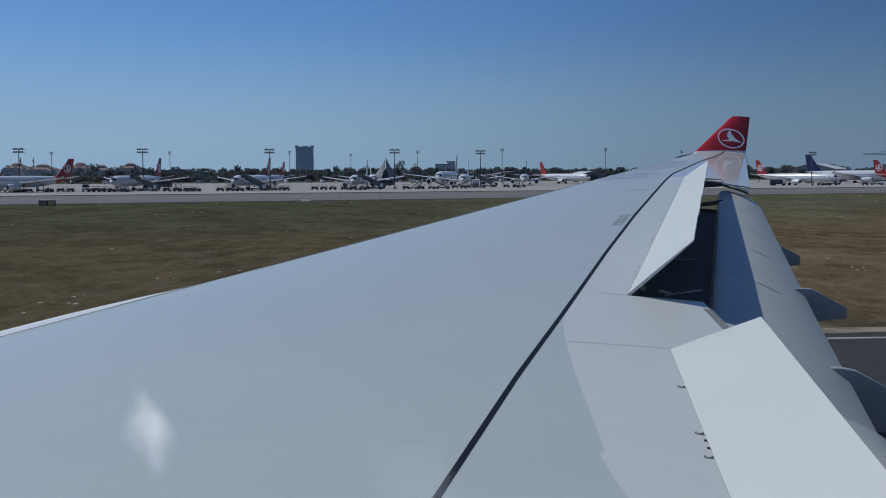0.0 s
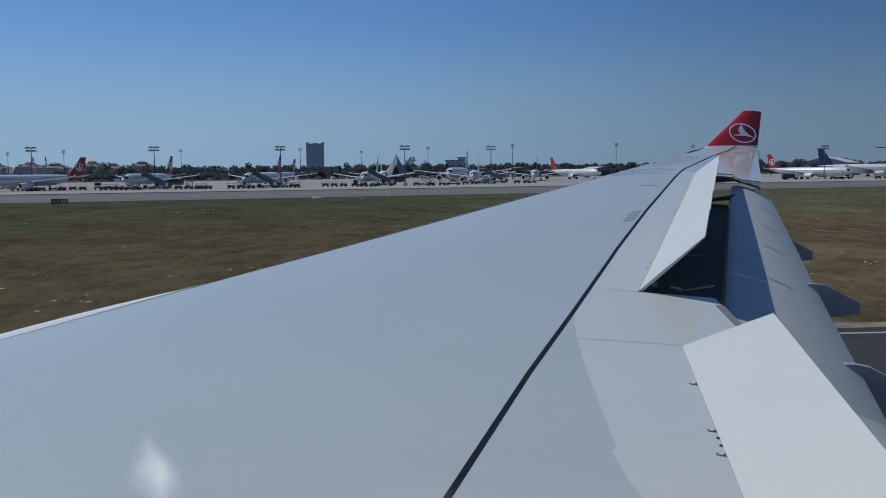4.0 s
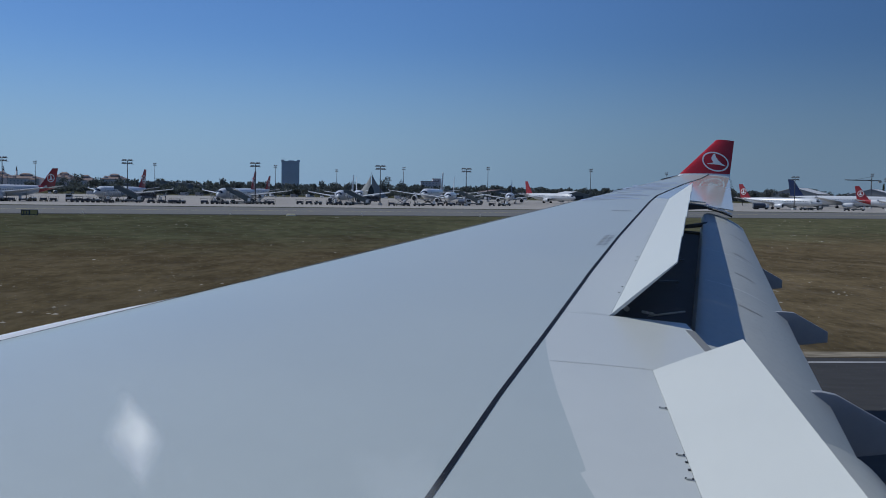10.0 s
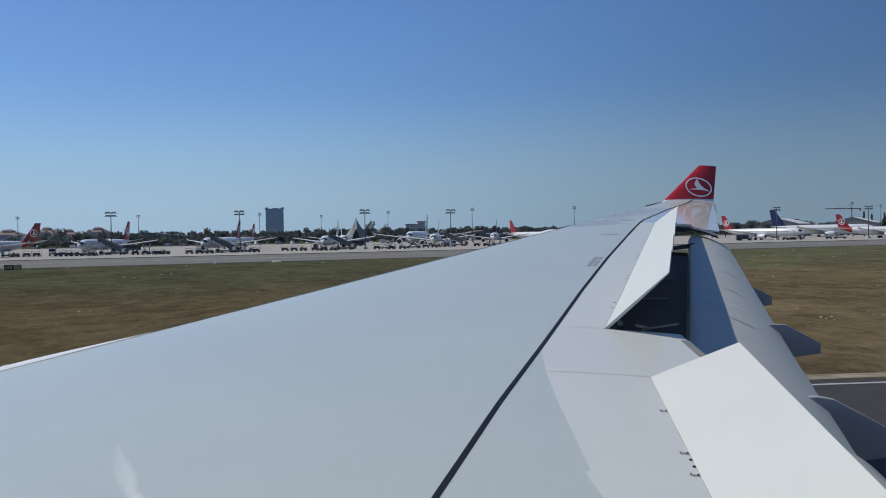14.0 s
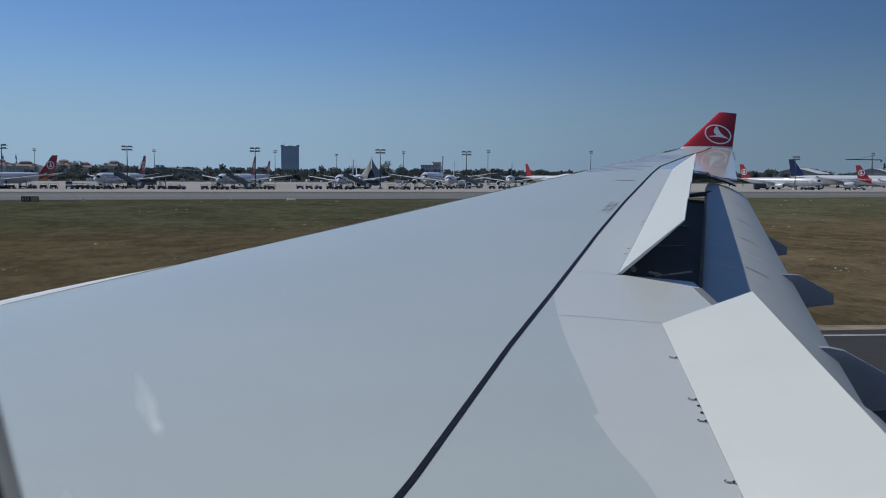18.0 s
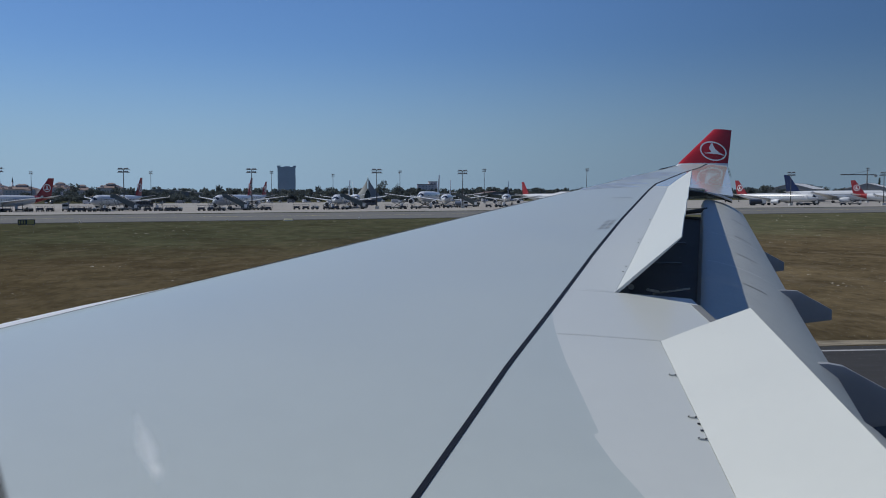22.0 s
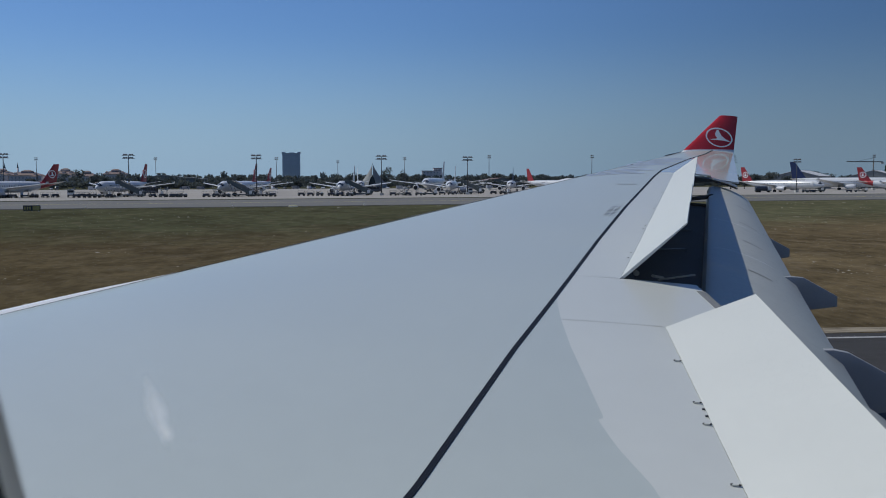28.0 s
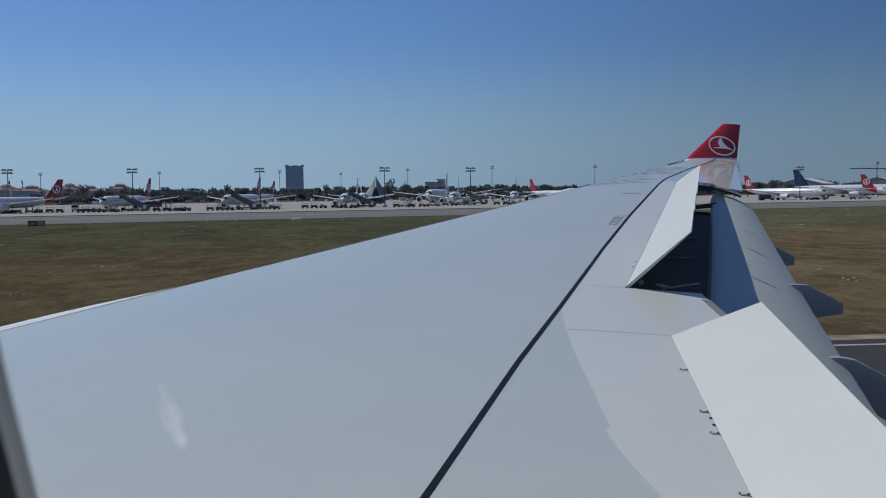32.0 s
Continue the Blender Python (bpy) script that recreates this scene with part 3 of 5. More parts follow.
def w_uv(x, z):
    """Blade coordinates from metres aft of and above the mark's centre."""
    c = (W_A + W_B + W_C + W_D) / 4 + Vector((0.0, 0, -0.13))
    zt = (c.z + z - W_A.z) / (W_D.z - W_A.z)
    xa, xb = W_A.x + (W_D.x - W_A.x) * zt, W_B.x + (W_C.x - W_B.x) * zt
    return ((c.x + x - xa) / (xb - xa), zt)


def ellipse(rx, rz, tilt=-12, n=40):
    t = radians(tilt)
    return [w_uv(rx * math.cos(a) * math.cos(t) - rz * math.sin(a) * math.sin(t), rx * math.cos(a) * math.sin(t) + rz * math.sin(a) * math.cos(t)) for a in [2 * math.pi * i / n for i in range(n)]]


winglet_shape("ring_mark", ellipse(0.42, 0.305), ellipse(0.375, 0.265))
winglet_shape("sail_mark", [w_uv(x, z) for x, z in ((-0.04, 0.24), (0.01, 0.25), (0.03, 0.16), (0.08, 0.06), (0.18, -0.04), (0.34, -0.15), (0.12, -0.1), (-0.05, -0.08), (-0.28, -0.065), (-0.28, -0.05), (-0.1, -0.035), (-0.06, -0.02), (-0.11, 0.05), (-0.12, 0.12))])

# thin dark tube added along the tip's leading edge as the slat's edge line
tube_part("tip_edge_line", (x_le(26.1) - 0.16, 26.0, z_le(26.1) - 0.03), (x_le(27.0) - 0.02, 27.0, z_le(27.0)), 0.018, M["glass_dark"], jet)


# markings: plain bars in place of letters
def mark(x, y, sx, sy, turn, material, name="marking_bar"):
    c, s = math.cos(turn), math.sin(turn)
    vs, fs = [], []
    for k in range(5):
        for d in (-1, 1):
            ax, ay = (k / 4 - 0.5) * sx, d * sy / 2
            px, py = x + ax * c - ay * s, y + ax * s + ay * c
            vs.append((px, py, top(px, py) + 0.005))
    for k in range(4):
        fs.append((2 * k, 2 * k + 2, 2 * k + 3, 2 * k + 1))
    mesh_ob(name, vs, fs, material, jet)


for i in range(6):
    y = 20.6 + 0.72 * i
    xm = x_le(y) * 0.5 + x_seam(y) * 0.5 - 0.1
    if i == 2:
        mark(xm, y, 0.6, 0.12, 0.0, M["blue_mark"])
        continue
    mark(xm, y - 0.15, 1.3, 0.2, 0.0, M["blue_mark"])
    mark(xm - 0.05, y + 0.16, 1.2, 0.17, 0.04, M["blue_mark"])
    mark(xm - 0.58, y, 0.13, 0.3, 0.0, M["blue_mark"])
for row in range(2):
    for i in range(7):
        y = 14.1 + 0.15 * i
        mark(x_seam(y) - 0.11 - 0.085 * row, y, 0.04, 0.08, radians(-70), M["grey_mark"], "stencil_bar")
mark(3.6, 18.2, 0.4, 0.06, 0.1, M["grey_mark"], "stencil_bar")

# ---- fuselage wall with the window that the camera looks through ----
FY, FZ, FR = -2.42, 5.15, 2.82
WIN_X, WIN_Z, WIN_A, WIN_B = 0.10, 6.01, 0.281, 0.66


def wall_y(z, r=FR):
    return FY + math.sqrt(max(0.0, r * r - (z - FZ) ** 2))


angles = [math.asin((z - FZ) / FR) for z in (WIN_Z - 0.7, WIN_Z + 0.7)]
hull_v, hull_f = [], []
ring_angles = sorted(set([angles[0] + (angles[1] - angles[0]) * k / 6 for k in range(7)] + [angles[1] + (2 * math.pi - (angles[1] - angles[0])) * k / 44 for k in range(1, 44)]))
xs = [-16, -12, -8, -5, -3, -1.5, WIN_X - 0.45, WIN_X + 0.45, 1.5, 3, 5, 8, 12, 16]
na = len(ring_angles)
for x in xs:
    for a in ring_angles:
        hull_v.append((x, FY + FR * math.cos(a), FZ + FR * math.sin(a)))
for i in range(len(xs) - 1):
    for j in range(na):
        k = (j + 1) % na
        mid = ring_angles[j] + 0.02
        if xs[i] == WIN_X - 0.45 and angles[0] <= mid <= angles[1]:
            continue
        hull_f.append((i * na + j, i * na + k, (i + 1) * na + k, (i + 1) * na + j))
hull_f.append(tuple(range(na)))
hull_f.append(tuple((len(xs) - 1) * na + j for j in range(na)))
mesh_ob("fuselage", hull_v, hull_f, M["plane_white"], jet, "white painted fuselage side", smooth=False)


def oval(scale, y_of, n=64, grow=0.0):
    pts = []
    for i in range(n):
        t = 2 * math.pi * i / n
        c, s = math.cos(t), math.sin(t)
        x = (WIN_A * scale + grow) * math.copysign(abs(c) ** (2 / 3.0), c)
        z = (WIN_B * scale + grow) * math.copysign(abs(s) ** (2 / 3.0), s)
        pts.append((WIN_X + x, y_of(WIN_Z + z), WIN_Z + z))
    return pts


def square_ring(y_of, n=64):
    pts = []
    for i in range(n):
        t = 2 * math.pi * i / n
        c, s = math.cos(t), math.sin(t)
        m = max(abs(c) / 0.45, abs(s) / 0.7)
        pts.append((WIN_X + c / m, y_of(WIN_Z + s / m), WIN_Z + s / m))
    return pts


def ring_part(name, rings, material, label=""):
    loft_part(name, rings, material, jet, label, closed=True, caps=False)


ring_part("window_surround", [square_ring(wall_y), oval(1.0, wall_y)], M["plane_white"])
ring_part("window_reveal", [oval(1.0, wall_y), oval(1.0, lambda z: wall_y(z) - 0.007, grow=0.0005), oval(1.0, lambda z: wall_y(z) - 0.0135)], M["lining"], "brushed metal window reveal")
ring_part("window_gasket", [oval(1.0, lambda z: wall_y(z) - 0.0135), oval(1.0, lambda z: wall_y(z) - 0.05), oval(1.0, lambda z: wall_y(z) - 0.08), oval(1.0, lambda z: wall_y(z) - 0.08, grow=0.2)], M["gasket"], "black rubber window gasket")
ring_part("cabin_panel", [square_ring(lambda z: wall_y(z) - 0.09), oval(1.0, lambda z: wall_y(z) - 0.09, grow=0.08)], M["cabin_dark"])

# pane with an added faint veil that lifts dark tones like haze and glare
pane_m = bpy.data.materials.new("veiled_window_pane")
pane_m.use_nodes = True
pn = pane_m.node_tree
pn.nodes.clear()
po = pn.nodes.new("ShaderNodeOutputMaterial")
pt, pg, px_ = pn.nodes.new("ShaderNodeBsdfTransparent"), pn.nodes.new("ShaderNodeBsdfTranslucent"), pn.nodes.new("ShaderNodeMixShader")
pt.inputs[0].default_value = (0.98, 0.985, 0.985, 1)
pg.inputs[0].default_value = (0.6, 0.72, 0.85, 1)
px_.inputs[0].default_value = 0.007
pn.links.new(pt.outputs[0], px_.inputs[1])
pn.links.new(pg.outputs[0], px_.inputs[2])
pn.links.new(px_.outputs[0], po.inputs[0])
pv = oval(1.0, lambda z: wall_y(z) - 0.012)
pane = mesh_ob("window_pane", pv, [tuple(range(len(pv)))], pane_m, jet, "clear cabin window pane")
pane.visible_shadow = False

# reflected sunlight and glints, put in as pale translucent film on the pane
def glare_mat(name, share):
    """A streaky pale film that imitates reflected light: lozenge-shaped, denser on its aft side."""
    m = bpy.data.materials.new(name)
    m.use_nodes = True
    n = m.node_tree
    n.nodes.clear()

    def node(kind, **values):
        k = n.nodes.new(kind)
        for key, value in values.items():
            k.inputs[int(key[1:])].default_value = value
        return k

    def calc(op, a, b):
        k = n.nodes.new("ShaderNodeMath")
        k.operation = op
        for i, v in enumerate((a, b)):
            if v is None:
                continue
            if isinstance(v, (int, float)):
                k.inputs[i].default_value = v
            else:
                n.links.new(v, k.inputs[i])
        return k.outputs[0]

    tc = node("ShaderNodeTexCoord")
    sep = node("ShaderNodeSeparateXYZ")
    n.links.new(tc.outputs["Object"], sep.inputs[0])
    wob = node("ShaderNodeTexNoise", _2=1.7, _3=3)
    n.links.new(tc.outputs["Object"], wob.inputs[0])
    streak_map = node("ShaderNodeMapping", _3=(5.0, 1.0, 0.7))
    n.links.new(tc.outputs["Object"], streak_map.inputs[0])
    streak = node("ShaderNodeTexNoise", _2=1.0, _3=4)
    n.links.new(streak_map.outputs[0], streak.inputs[0])
    ax, az = calc("ABSOLUTE", sep.outputs["X"], None), calc("ABSOLUTE", sep.outputs["Z"], None)
    d = calc("ADD", calc("MULTIPLY", ax, 0.8), calc("MULTIPLY", az, 0.72))
    d = calc("ADD", d, calc("MULTIPLY", calc("SUBTRACT", wob.outputs["Fac"], 0.5), 0.5))
    fall = node("ShaderNodeMapRange")
    fall.interpolation_type = "SMOOTHSTEP"
    for k, v in ((1, 0.35), (2, 1.0), (3, 1.0), (4, 0.0)):
        fall.inputs[k].default_value = v
    n.links.new(d, fall.inputs[0])
    side = calc("ADD", calc("MULTIPLY", sep.outputs["X"], 0.3), 0.75)
    side = calc("SUBTRACT", side, calc("MULTIPLY", sep.outputs["Z"], 0.15))
    grain = calc("ADD", calc("MULTIPLY", streak.outputs["Fac"], 0.8), 0.55)
    a = calc("MULTIPLY", calc("MULTIPLY", fall.outputs[0], side), calc("MULTIPLY", grain, share))
    clear, glare_bsdf = node("ShaderNodeBsdfTransparent"), node("ShaderNodeBsdfTranslucent", _0=(0.85, 0.86, 0.85, 1))
    mix, out = node("ShaderNodeMixShader"), node("ShaderNodeOutputMaterial")
    n.links.new(a, mix.inputs[0])
    n.links.new(clear.outputs[0], mix.inputs[1])
    n.links.new(glare_bsdf.outputs[0], mix.inputs[2])
    n.links.new(mix.outputs[0], out.inputs[0])
    return m


glare_strong, glare_faint = glare_mat("strong_pane_glare", 0.8), glare_mat("faint_pane_glare", 0.22)
glare_thick = glare_mat("full_pane_glare", 1.0)


def glare(x, z, rx, rz, lean, material=None, name="pane_glare"):
    """A soft pale patch standing in for reflected light, on the pane's inner face."""
    v = [(1.6 * math.cos(2 * math.pi * i / 24), 0, 1.6 * math.sin(2 * math.pi * i / 24)) for i in range(24)]
    ob = mesh_ob(name, v, [tuple(range(24))], material or glare_strong, jet, "pale patch of reflected light on the window pane" if name == "pane_glare" else "")
    slope = math.degrees(math.asin((z - FZ) / FR))
    ob.matrix_world = pose(x, wall_y(z) - 0.0145, z, slope, 0, 0) @ pose(0, 0, 0, 0, lean, 0) @ Matrix.Diagonal((rx, 1, rz, 1))
    ob.visible_shadow = False


# light patches, set lower and higher to fit the camera's two eye heights
glare(-0.1082, 5.7115, 0.0046, 0.0140, -11)
glare(-0.1050, 5.7032, 0.0026, 0.0036, -30)
glare(-0.1430, 5.6660, 0.0085, 0.0100, 0)
glare(-0.0222, 5.9764, 0.0088, 0.0150, -3, glare_thick)
glare(-0.0215, 5.9800, 0.0060, 0.0085, -3)
glare(-0.0482, 5.9454, 0.0075, 0.0085, 0, glare_faint)
glare(0.0555, 5.9624, 0.0200, 0.0140, 35, glare_faint)
# tiny pale dots that stand in for glints
random.seed(8)
for cx, cz in ((-0.0955, 5.7005), (-0.0100, 5.9649)):
    for k in range(9):
        glare(cx + random.gauss(0, 0.0022), cz + random.gauss(0, 0.0022), random.uniform(0.0003, 0.0007), random.uniform(0.0003, 0.0005), 40, name="pane_glint")

# main gear under the wing root
for gx in (1.0, 2.2):
    for gy in (1.6, 2.9):
        b = bmesh.new()
        tube(b, (gx, gy - 0.22, 0.67), (gx, gy + 0.22, 0.67), 0.64, seg=24)
        part("wheel", b, M["tyre"], jet, smooth=False)
tube_part("gear_leg", (1.6, 2.25, 0.67), (1.6, 1.9, 3.1), 0.16, M["metal"], jet)
box_part("gear_beam", (1.6, 2.25, 0.67), (1.6, 0.2, 0.2), M["metal"], jet, 0.04)

# ---- ground ----
TH = radians(21.8)
AL, NO = Vector((math.cos(TH), math.sin(TH), 0)), Vector((-math.sin(TH), math.cos(TH), 0))


def ln(l, n, z=0.0):
    """World place from metres along and across the runway."""
    return AL * l + NO * n + Vector((0, 0, z))


def slab(name, l0, l1, n0, n1, z, material, label, category, nl=1, wobble=0.0, kind="structure", turn=0.0):
    """A flat strip with a real edge, along the runway; turn: degrees by which it is swung from that line."""
    k = max(nl, 1)
    up0 = [ln(l0 + (l1 - l0) * i / k, n0 + wobble * noise.noise((i * 0.37, n0, 1)), z) for i in range(k + 1)]
    up1 = [ln(l0 + (l1 - l0) * i / k, n1 + wobble * noise.noise((i * 0.37, n1, 5)), z) for i in range(k + 1)]
    v = up0 + up1 + [p - Vector((0, 0, 0.12)) for p in up0 + up1]
    if turn:
        v = [Matrix.Rotation(radians(turn), 3, "Z") @ p for p in v]
    m = k + 1
    f = []
    for i in range(k):
        f += [(i, i + 1, m + i + 1, m + i), (2 * m + i, 2 * m + i + 1, i + 1, i), (m + i, m + i + 1, 3 * m + i + 1, 3 * m + i)]
    ob = mesh_ob(name, v, f, material)
    return tagged(ob, label, category, kind=kind)


gm = mat("dry_airfield_grass", (0.111, 0.085, 0.048), 0.95, var=0.4, scale=0.03, fine=2.2, bump=0.3, spec=0.0, stretch=(1.4, 0.4, 1))
nt = gm.node_tree
gb = nt.nodes["Principled BSDF"]
old = gb.inputs["Base Color"].links[0].from_socket
tc = nt.nodes.new("ShaderNodeTexCoord")
mp = nt.nodes.new("ShaderNodeMapping")
mp.vector_type = "POINT"
mp.inputs["Rotation"].default_value = (0, 0, -TH)
nt.links.new(tc.outputs["Object"], mp.inputs[0])
sx = nt.nodes.new("ShaderNodeSeparateXYZ")
nt.links.new(mp.outputs[0], sx.inputs[0])
stretch = nt.nodes.new("ShaderNodeMapping")
stretch.inputs["Scale"].default_value = (0.1, 0.05, 1)
nt.links.new(mp.outputs[0], stretch.inputs[0])
streak = nt.nodes.new("ShaderNodeTexNoise")
streak.inputs["Scale"].default_value, streak.inputs["Detail"].default_value = 1.0, 12
nt.links.new(stretch.outputs[0], streak.inputs[0])
ma = nt.nodes.new("ShaderNodeMath")
ma.operation = "MULTIPLY_ADD"
ma.inputs[1].default_value = 60
nt.links.new(streak.outputs["Fac"], ma.inputs[0])
nt.links.new(sx.outputs["Y"], ma.inputs[2])
mr = nt.nodes.new("ShaderNodeMapRange")
mr.inputs[1].default_value, mr.inputs[2].default_value = 110, 150
nt.links.new(ma.outputs[0], mr.inputs[0])
mx = nt.nodes.new("ShaderNodeMix")
mx.data_type = "RGBA"
mx.inputs[7].default_value = (0.088, 0.088, 0.05, 1)
nt.links.new(mr.outputs[0], mx.inputs[0])
nt.links.new(old, mx.inputs[6])
sr = nt.nodes.new("ShaderNodeMapRange")
sr.inputs[1].default_value, sr.inputs[2].default_value, sr.inputs[3].default_value, sr.inputs[4].default_value = 0.3, 0.7, 0.72, 1.24
nt.links.new(streak.outputs["Fac"], sr.inputs[0])
mu = nt.nodes.new("ShaderNodeMix")
mu.data_type, mu.blend_type = "RGBA", "MULTIPLY"
mu.inputs[0].default_value = 1.0
nt.links.new(mx.outputs[2], mu.inputs[6])
nt.links.new(sr.outputs[0], mu.inputs[7])
# straw-coloured patches
sm = nt.nodes.new("ShaderNodeMapping")
sm.inputs["Scale"].default_value = (0.36, 0.2, 1)
sm.inputs["Rotation"].default_value = (0, 0, radians(-4))
nt.links.new(tc.outputs["Object"], sm.inputs[0])
straw = nt.nodes.new("ShaderNodeTexNoise")
straw.inputs["Scale"].default_value, straw.inputs["Detail"].default_value, straw.inputs["Roughness"].default_value = 1.0, 10, 0.68
nt.links.new(sm.outputs[0], straw.inputs[0])
st = nt.nodes.new("ShaderNodeMapRange")
st.inputs[1].default_value, st.inputs[2].default_value, st.inputs[3].default_value, st.inputs[4].default_value = 0.52, 0.72, 0.0, 0.85
nt.links.new(straw.outputs["Fac"], st.inputs[0])
mz = nt.nodes.new("ShaderNodeMix")
mz.data_type = "RGBA"
mz.inputs[7].default_value = (0.158, 0.128, 0.087, 1)
nt.links.new(st.outputs[0], mz.inputs[0])
nt.links.new(mu.outputs[2], mz.inputs[6])
clump = nt.nodes.new("ShaderNodeTexNoise")
clump.inputs["Scale"].default_value, clump.inputs["Detail"].default_value, clump.inputs["Roughness"].default_value = 0.55, 9, 0.72
cm = nt.nodes.new("ShaderNodeMapping")
cm.inputs["Scale"].default_value = (0.9, 0.45, 1)
cm.inputs["Rotation"].default_value = (0, 0, radians(-4))
nt.links.new(tc.outputs["Object"], cm.inputs[0])
nt.links.new(cm.outputs[0], clump.inputs[0])
cr = nt.nodes.new("ShaderNodeMapRange")
cr.inputs[1].default_value, cr.inputs[2].default_value, cr.inputs[3].default_value, cr.inputs[4].default_value = 0.34, 0.66, 0.7, 1.3
nt.links.new(clump.outputs["Fac"], cr.inputs[0])
mc = nt.nodes.new("ShaderNodeMix")
mc.data_type, mc.blend_type = "RGBA", "MULTIPLY"
mc.inputs[0].default_value = 1.0
nt.links.new(mz.outputs[2], mc.inputs[6])
nt.links.new(cr.outputs[0], mc.inputs[7])
# left side darkened in colour, for shaded blades seen towards the sun
side = nt.nodes.new("ShaderNodeMath")
side.operation = "MULTIPLY_ADD"
side.inputs[1].default_value = 30
nt.links.new(streak.outputs["Fac"], side.inputs[0])
flat = nt.nodes.new("ShaderNodeSeparateXYZ")
nt.links.new(tc.outputs["Object"], flat.inputs[0])
nt.links.new(flat.outputs["X"], side.inputs[2])
sd = nt.nodes.new("ShaderNodeMapRange")
sd.inputs[1].default_value, sd.inputs[2].default_value = 10, 34
nt.links.new(side.outputs[0], sd.inputs[0])
shaded_olive = nt.nodes.new("ShaderNodeMix")
shaded_olive.data_type, shaded_olive.blend_type = "RGBA", "MULTIPLY"
shaded_olive.inputs[0].default_value = 1.0
shaded_olive.inputs[7].default_value = (0.73, 0.75, 0.75, 1)
nt.links.new(mc.outputs[2], shaded_olive.inputs[6])
sward = nt.nodes.new("ShaderNodeMix")
sward.data_type = "RGBA"
nt.links.new(sd.outputs[0], sward.inputs[0])
nt.links.new(shaded_olive.outputs[2], sward.inputs[6])
nt.links.new(mc.outputs[2], sward.inputs[7])
nt.links.new(sward.outputs[2], gb.inputs["Base Color"])

g = 4600
gv = [(g * math.cos(2 * math.pi * i / 48), g * math.sin(2 * math.pi * i / 48), 0) for i in range(48)]
tagged(mesh_ob("ground", gv, [tuple(range(48))], gm), "dry brown and olive airfield grass", "ground", kind="structure")

asphalt = mat("runway_asphalt", (0.045, 0.044, 0.044), 0.85, var=0.25, scale=0.05, fine=2.5, bump=0.1, stretch=(0.25, 1, 1), spec=0.1)
asphalt2 = mat("taxiway_asphalt", (0.15, 0.148, 0.14), 0.85, var=0.15, scale=0.04, fine=1.5, bump=0.05, spec=0.1)
slab("runway", -1500, 1500, -32, 32.6, 0.02, asphalt, "dark worn runway asphalt beneath the jet", "runway", turn=5.0 - math.degrees(TH))
slab("taxiway", -1500, 1500, 207.5, 283, 0.02, asphalt2, "grey asphalt taxiway beyond the grass", "taxiway", 60, 1.5)
slab("taxiway_shoulder", -1500, 1500, 203, 207.5, 0.018, asphalt, "dark asphalt shoulder beside the taxiway", "pavement", 60, 0.8)
strip_green = mat("dark_weedy_grass", (0.035, 0.04, 0.024), 0.95, var=0.4, scale=0.06, fine=1.2, bump=0.1, spec=0.0)
slab("grass_strip", -1500, 1500, 283, 292, 0.025, strip_green, "thin dark strip of weedy grass along the apron", "grass", 60, 0.8)
verge = mat("dusty_runway_verge", (0.13, 0.11, 0.085), 0.95, var=0.5, scale=0.35, fine=3.0, bump=0.2, spec=0.0, tint=(0.24, 0.21, 0.16), stretch=(0.3, 1, 1))
slab("runway_verge", -300, 300, 32.6, 34.0, 0.015, verge, "dusty stony verge along the runway edge", "verge", 120, 0.7, turn=5.0 - math.degrees(TH))
slab("apron", -900, 900, 292, 640, 0.03, M["concrete"], "pale concrete parking apron", "apron")
slab("runway_edge_line", -1500, 1500, 31.55, 31.8, 0.026, M["line_white"], "worn white runway edge line", "line", turn=5.0 - math.degrees(TH))
slab("taxiway_line", -1500, 1500, 243.6, 244.4, 0.026, M["yellow"], "faded yellow taxiway centre line", "line")
slab("service_road", -900, 900, 646, 660, 0.02, asphalt2, "narrow grey perimeter road behind the apron", "road")
slab("sea", -3500, 3500, 1900, 4400, 0.02, M["sea"], "deep blue sea beyond the coastal town", "sea")
slab("cross_taxiway", 330, 395, 27, 204, 0.022, asphalt2, "grey asphalt link taxiway across the grass", "taxiway", 1)
slab("cross_taxiway_west", -260, -195, 27, 204, 0.022, asphalt2, "grey asphalt link taxiway across the grass", "taxiway", 1)


# ---- parked airliners ----
def fus_ring(y, r, z, n=20):
    return [(r * math.cos(2 * math.pi * i / n), y, z + r * math.sin(2 * math.pi * i / n)) for i in range(n)]


def lifting(name, root, tip, c0, c1, th, material, parent, label="", up=False):
    """A tapered wing, tailplane or fin from root to tip points (leading edges), chords along +y."""
    rs = []
    for k in (0, 0.25, 0.5, 0.75, 1):
        p = Vector(root).lerp(Vector(tip), k)
        c = c0 + (c1 - c0) * k
        t = th * (1 - 0.55 * k)
        prof = [(0, 0), (0.06, 0.6), (0.3, 1), (0.65, 0.7), (1, 0.06), (1, -0.06), (0.65, -0.5), (0.3, -0.8), (0.06, -0.5)]
        rs.append([(p.x + (s * t if up else 0), p.y + f * c, p.z + (0 if up else s * t)) for f, s in prof])
    return loft_part(name, rs, material, parent, label)


